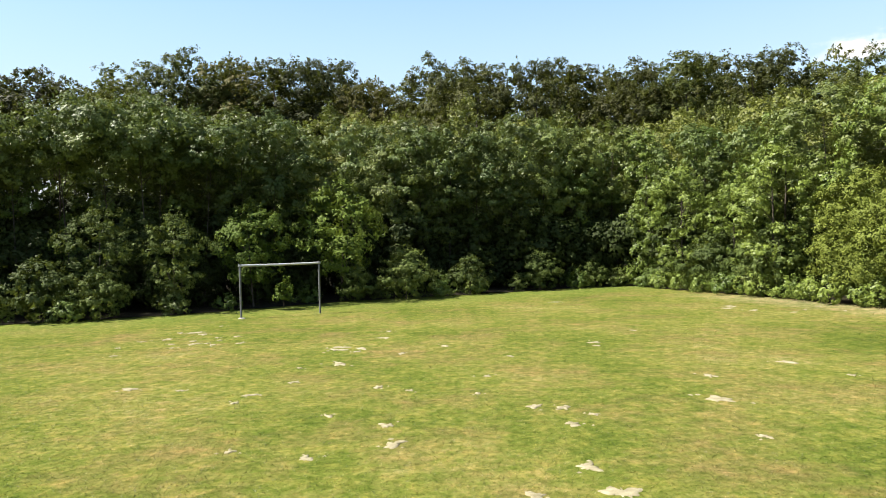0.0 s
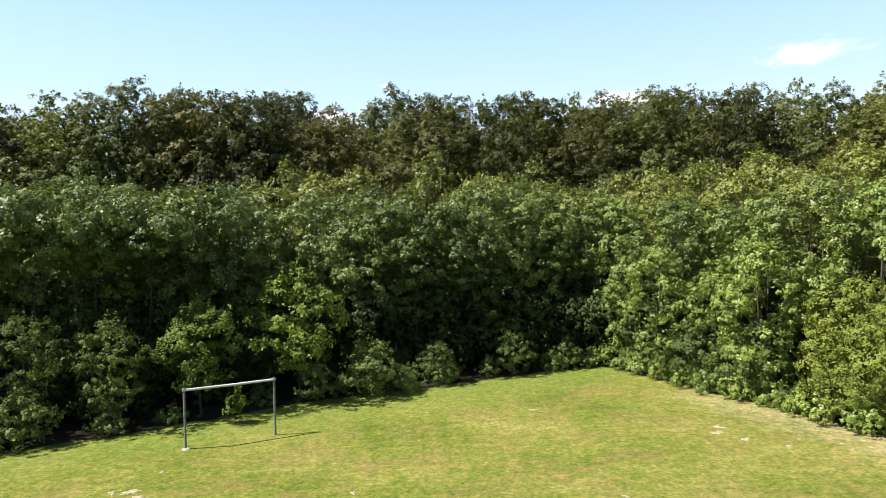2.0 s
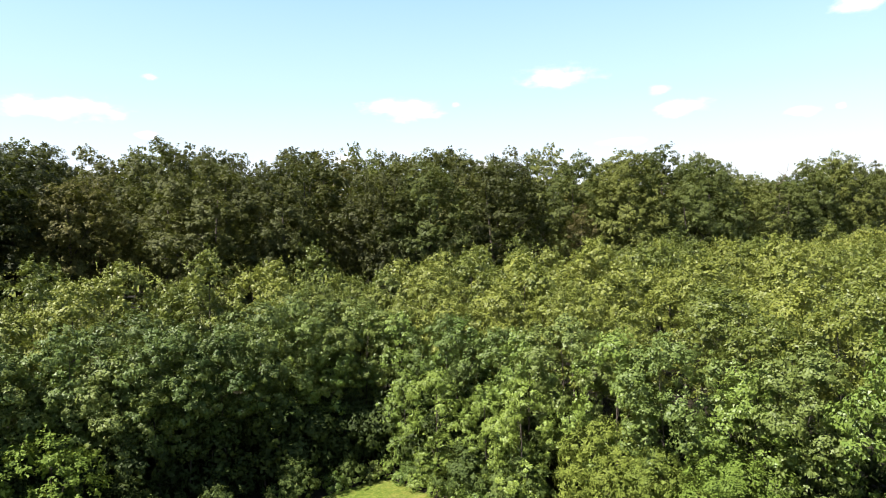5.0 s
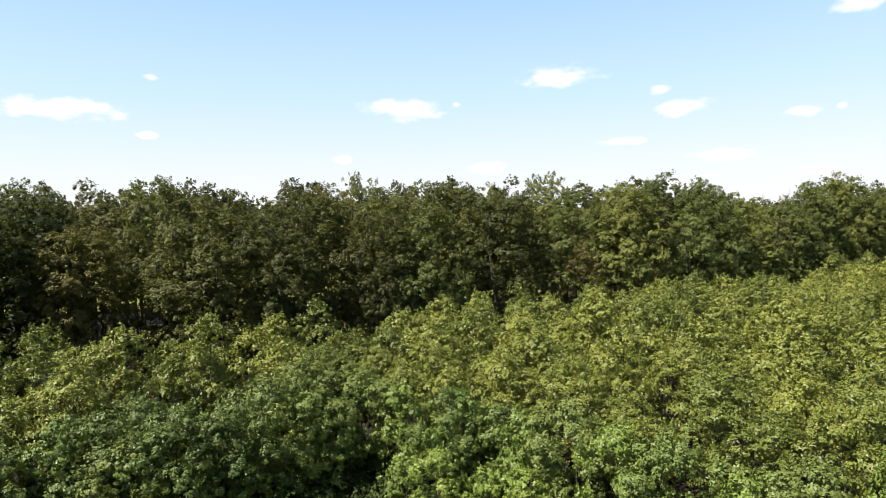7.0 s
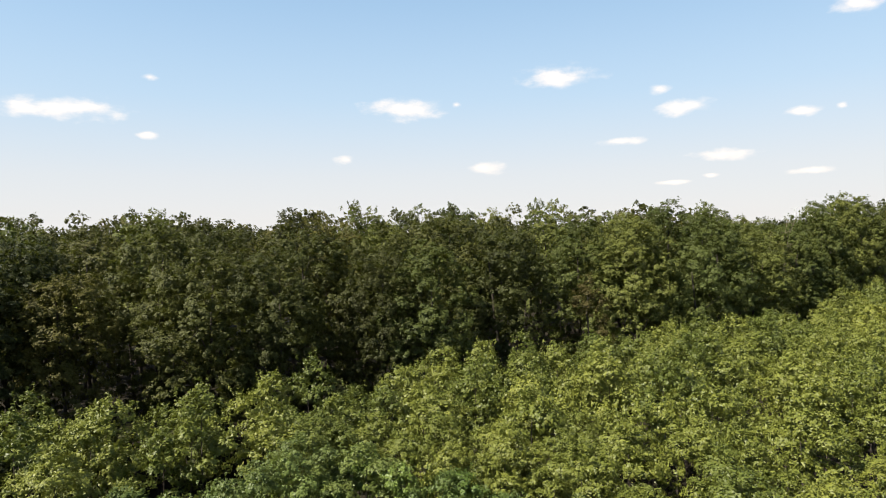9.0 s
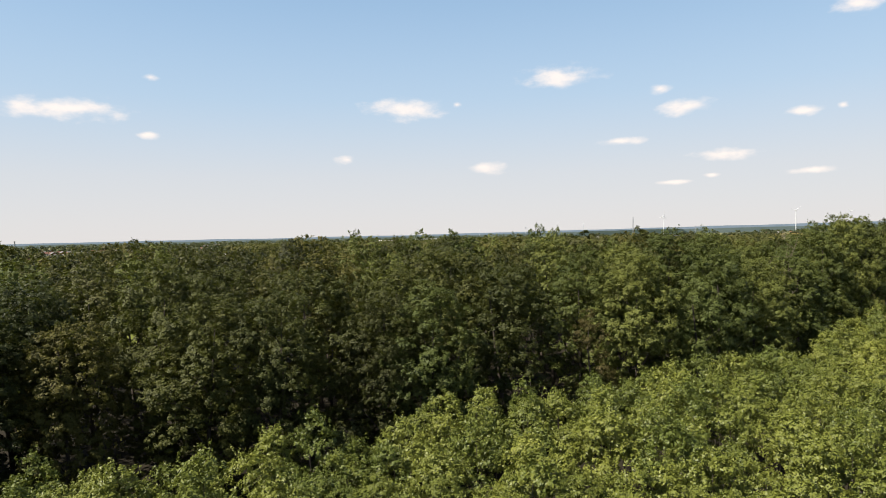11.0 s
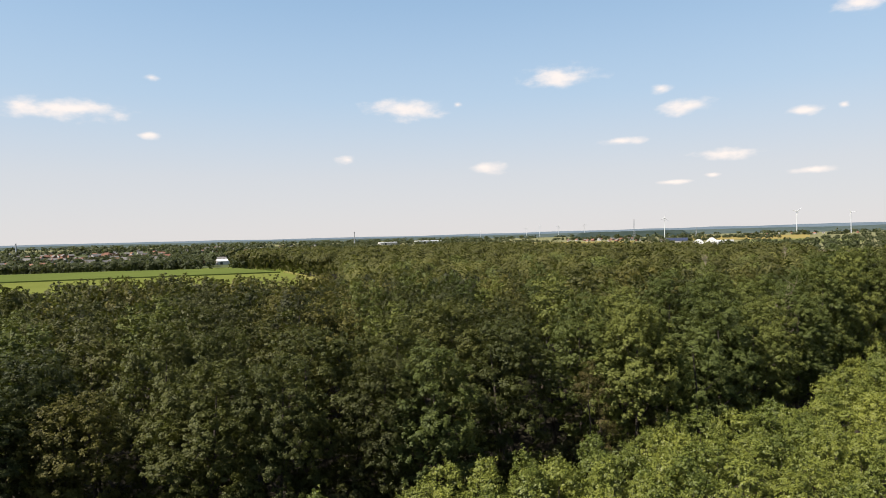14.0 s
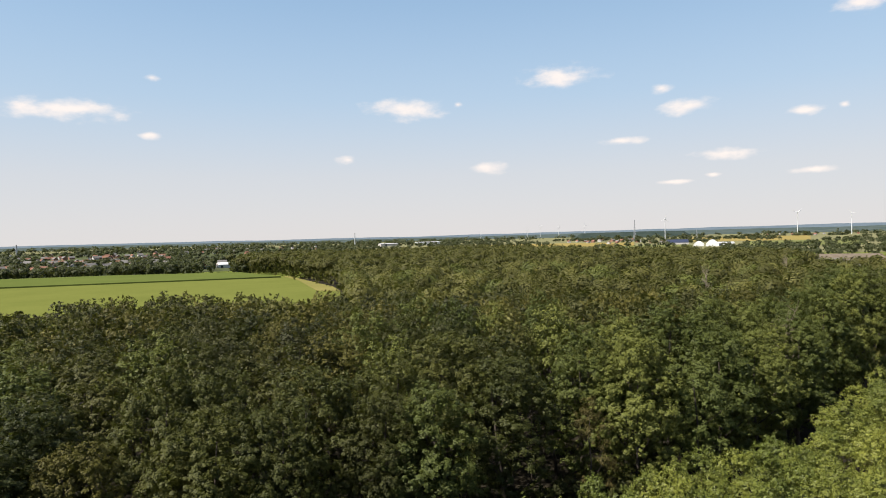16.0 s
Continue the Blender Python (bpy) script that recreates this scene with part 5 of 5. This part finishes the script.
def chimney_stack(az, d, H, r):
    root = new("factory_chimney")
    tagged(root, "slim tall chimney on the far plain", "chimney")
    part_mesh("shaft", tubes_mesh("shaft", [tube([(0, 0, 0), (0, 0, H * 0.6), (0, 0, H)], [r, r * 0.8, r * 0.65], 12)], M_MAST), root)
    part_mesh("rim", tubes_mesh("rim", [tube([(0, 0, H - 2), (0, 0, H + 0.4)], [r * 0.75, r * 0.75], 12)], M_ROOF_GREY), root)
    x, y = polar(az, d)
    root.matrix_basis = pose(x, y, 0)


# ---- set everything out ----
edge_trees()
plantation()
shrubs()
understory()
wood_edge_shrubs()
brambles()
tall_wood()
dead_tree(89.7, 79.5, 20.5, 81)
dead_tree(93.6, 82.6, 19.5, 82)
dead_tree(148.0, 156.0, 23.0, 83)
dead_tree(228.5, 196.0, 23.5, 84)
far_fields()
far_woods()
ridge("wooded_hill", 33.5, 43, 3300, 27, 1.0, M_HILL, "low dark wooded rise on the plain")
ridge("horizon_hills_near", -20, 66, 4150, 24, 2.0, M_RIDGE_A, "long wooded skyline, colour made bluish for distance haze")
ridge("horizon_hills", -20, 66, 4450, 37, 3.7, M_RIDGE_B, "hills on the horizon, coloured blue for distance haze")
village()
hall("white_hall", 3.75, 855, 8, 15, 10, 4.5, 2.5, M_WHITE, M_WHITE, "white vaulted hall beside the village trees")
hall("farm_hall", 2.45, 850, 12, 20, 10, 4.0, 4.5, M_WALL_A, M_ROOF_RED, "pale farm building with a red tiled roof", False)
hall("white_hall", 43.55, 1390, 45, 24, 19, 3, 7.0, M_WHITE, M_WHITE, "white round-roofed storage hall")
hall("white_hall", 44.55, 1380, 45, 30, 23, 4, 8.5, M_WHITE, M_WHITE, "white round-roofed storage hall")
hall("white_hall", 45.45, 1360, -42, 34, 16, 7, 1.2, M_WHITE, M_WHITE, "long low white hall", False)
hall("farm_hall", 41.9, 1580, -38, 46, 22, 4, 7.0, M_WALL_A, M_SOLAR, "farm hall with a dark solar roof", False)
hall("farm_hall", 53.6, 720, -45, 62, 18, 4.5, 3.5, M_WALL_A, M_ROOF_BROWN, "long low hall with a brown sheet roof", False)
hall("farm_hall", 56.3, 660, -45, 60, 18, 4.5, 3.5, M_WALL_A, M_ROOF_BROWN, "long low hall with a brown sheet roof", False)
hall("white_hall", 21.0, 2300, 0, 90, 30, 10, 1.0, M_WHITE, M_WHITE, "long white hall on the far plain", False)
hall("white_hall", 17.5, 2200, 0, 60, 30, 9, 1.0, M_WALL_A, M_WHITE, "long white hall on the far plain", False)
turbine(40.96, 2213, 67, spin=10)
turbine(50.63, 2900, 88, spin=50)
turbine(54.17, 3000, 80, spin=80)
for az, hub, sp in ((25.58, 43, 5), (29.58, 55, 40), (30.7, 70, 70), (32.28, 65, 20), (34.47, 70, 100)):
    turbine(az, 3950, hub, spin=sp)
mast(38.54, 2300, 69, 3.0, "grey lattice radio mast on the plain")
mast(43.4, 2300, 34, 2.2, "grey lattice pylon on the plain")
chimney_stack(14.63, 2600, 48, 2.4)
chimney_stack(-10.74, 2300, 33, 2.6)


# ---- grass and bare patches on the field ----
def grass():
    rng = np.random.default_rng(20)
    bands = [((-26, 26), (-14, 4.5), 30), ((-12, 12), (4.5, 12), 480), ((-16, 17), (12, 20), 230), ((-16, 16), (20, 38), 90)]
    cs, hs = [], []
    for (x0, x1), (y0, y1), dens in bands:
        n = int((x1 - x0) * (y1 - y0) * dens)
        cs.append(np.stack([rng.uniform(x0, x1, n), rng.uniform(y0, y1, n)], 1))
        hs.append(rng.uniform(0.010, 0.026, n))
    p, h = np.concatenate(cs), np.concatenate(hs)
    ya = np.interp(p[:, 0], [q[0] for q in HEDGE_A], [q[1] for q in HEDGE_A])
    xb = np.interp(-p[:, 1], [-q[1] for q in HEDGE_B], [q[0] for q in HEDGE_B])
    on = (p[:, 1] < ya + 0.5) & (p[:, 0] < xb + 0.5)
    h = h * (1 + 0.9 * np.clip(1 - np.minimum(ya - p[:, 1], 5) / 1.2, 0, 1))
    p, h = p[on], h[on]
    n = len(p)
    a = rng.uniform(0, 6.28, n)
    w = rng.uniform(0.007, 0.015, n) * (1 + p[:, 1] / 25)
    base = np.stack([p[:, 0], p[:, 1], np.full(n, -0.01)], 1)
    side = np.stack([np.cos(a) * w, np.sin(a) * w, np.zeros(n)], 1)
    lie = rng.normal(0, 1.1, (n, 2)) * h[:, None]
    tip = base + np.stack([lie[:, 0], lie[:, 1], h * 0.55 + 0.012], 1)
    v = np.stack([base - side, base + side, tip], 1).reshape(-1, 3)
    ob = new("grass", mesh_from("grass", v, np.arange(len(v)), np.full(n, 3), M_BLADE))
    tagged(ob, "short tufty grass blades, green to straw-coloured", "grass", kind="stuff")


grass()


def sand_patch(rng, x, y, r):
    """A worn bare spot: a low ragged mound of pale dry sand among the grass."""
    n = 22
    ring = []
    ph = rng.uniform(0, 6.28, 4)
    turn = rng.uniform(-0.5, 0.5)
    for k in range(n):
        a = 2 * math.pi * k / n
        q = r * (0.85 + 0.28 * math.sin(2 * a + ph[0]) + 0.18 * math.sin(3 * a + ph[1]) + 0.14 * math.sin(5 * a + ph[2]) + rng.normal(0, 0.24))
        px, py = q * math.cos(a) * 1.15, q * math.sin(a) * 1.05
        ring.append((px * math.cos(turn) - py * math.sin(turn), px * math.sin(turn) + py * math.cos(turn)))
    vs = [(x, y, ground_z(x, y) + 0.016)]
    loops, sizes = [], []
    for f, h in ((0.55, 0.015), (0.85, 0.012), (1.0, -0.01)):
        for px, py in ring:
            X, Y = x + px * f, y + py * f
            vs.append((X, Y, ground_z(X, Y) + h + rng.normal(0, 0.002)))
    for k in range(n):
        loops += [0, 1 + k, 1 + (k + 1) % n]; sizes.append(3)
    for m in range(2):
        for k in range(n):
            a, b = 1 + m * n + k, 1 + m * n + (k + 1) % n
            loops += [a, a + n, b + n, b]; sizes.append(4)
    # crumbs of sand thrown out round it
    for j in range(int(rng.integers(1, 4))):
        a, d, q = rng.uniform(0, 6.28), r * rng.uniform(1.3, 3.2), max(0.025, r * rng.uniform(0.12, 0.3))
        cx, cy, o = x + d * math.cos(a), y + d * math.sin(a) * 0.8, len(vs)
        vs.append((cx, cy, 0.015))
        for k in range(9):
            t = 2 * math.pi * k / 9
            e = q * rng.uniform(0.5, 1.4)
            vs.append((cx + e * math.cos(t) * 1.3, cy + e * math.sin(t), -0.004))
        for k in range(9):
            loops += [o, o + 1 + k, o + 1 + (k + 1) % 9]; sizes.append(3)
    ob = new("sand_patch", mesh_from("sand_patch", vs, loops, sizes, M_SAND, True))
    tagged(ob, "worn bare patch of pale dry sand in the grass", "sand patch", "bare patches on the field", "structure")


def sand_patches():
    rng = np.random.default_rng(23)
    beside_goal = [(-8.47, 19.44, 0.15), (-8.63, 20.85, 0.11), (-8.12, 20.81, 0.19), (-7.73, 20.38, 0.15), (-6.45, 19.71, 0.1),
                 (-5.93, 18.34, 0.11), (-7.48, 18.94, 0.11), (-7.24, 18.44, 0.14), (-6.65, 18.17, 0.11), (-2.88, 17.18, 0.18),
                 (-7.81, 22.35, 0.08), (-1.85, 18.66, 0.13), (-1.85, 20.02, 0.1), (3.81, 16.93, 0.15), (10.69, 24.51, 0.2),
                 (10.92, 23.08, 0.15), (-0.12, 16.98, 0.12)]
    mid_field = [(-2.9, 16.76, 0.19), (-2.56, 14.79, 0.17), (-2.3, 16.93, 0.16), (-1.19, 16.01, 0.08), (-3.39, 14.43, 0.06),
                 (-3.17, 12.96, 0.09), (3.76, 16.45, 0.09), (1.43, 15.25, 0.08), (5.09, 12.56, 0.13), (4.49, 10.77, 0.2),
                 (7.2, 13.75, 0.15), (-6.33, 12.66, 0.13), (-5.26, 12.44, 0.07), (-3.86, 11.34, 0.07), (-3.73, 11.91, 0.1),
                 (-1.41, 12.31, 0.1), (-0.78, 11.96, 0.06), (0.46, 11.6, 0.05), (1.36, 10.59, 0.12), (1.82, 10.47, 0.14),
                 (1.78, 9.52, 0.11), (-1.03, 9.68, 0.11), (-0.84, 8.76, 0.16), (-2.0, 10.31, 0.07), (1.61, 7.68, 0.14),
                 (1.81, 6.87, 0.17), (0.84, 6.83, 0.11), (-1.96, 8.26, 0.09), (4.68, 27.74, 0.15), (10.32, 23.88, 0.18)]
    worn = []
    for x0, x1, y0, y1, n in ((-9.5, -5.5, 15.5, 21.0, 8), (-3.5, 1.0, 13.0, 18.5, 2), (11.5, 14.0, 20.5, 24.0, 4), (-4.0, 4.5, 6.6, 11.0, 3), (3.0, 9.0, 11.0, 19.0, 2)):
        worn += [(rng.uniform(x0, x1), rng.uniform(y0, y1), rng.uniform(0.05, 0.09)) for _ in range(n)]
    for x, y, r in mid_field + beside_goal + worn:
        sand_patch(rng, x, y, max(r, 0.06))


sand_patches()
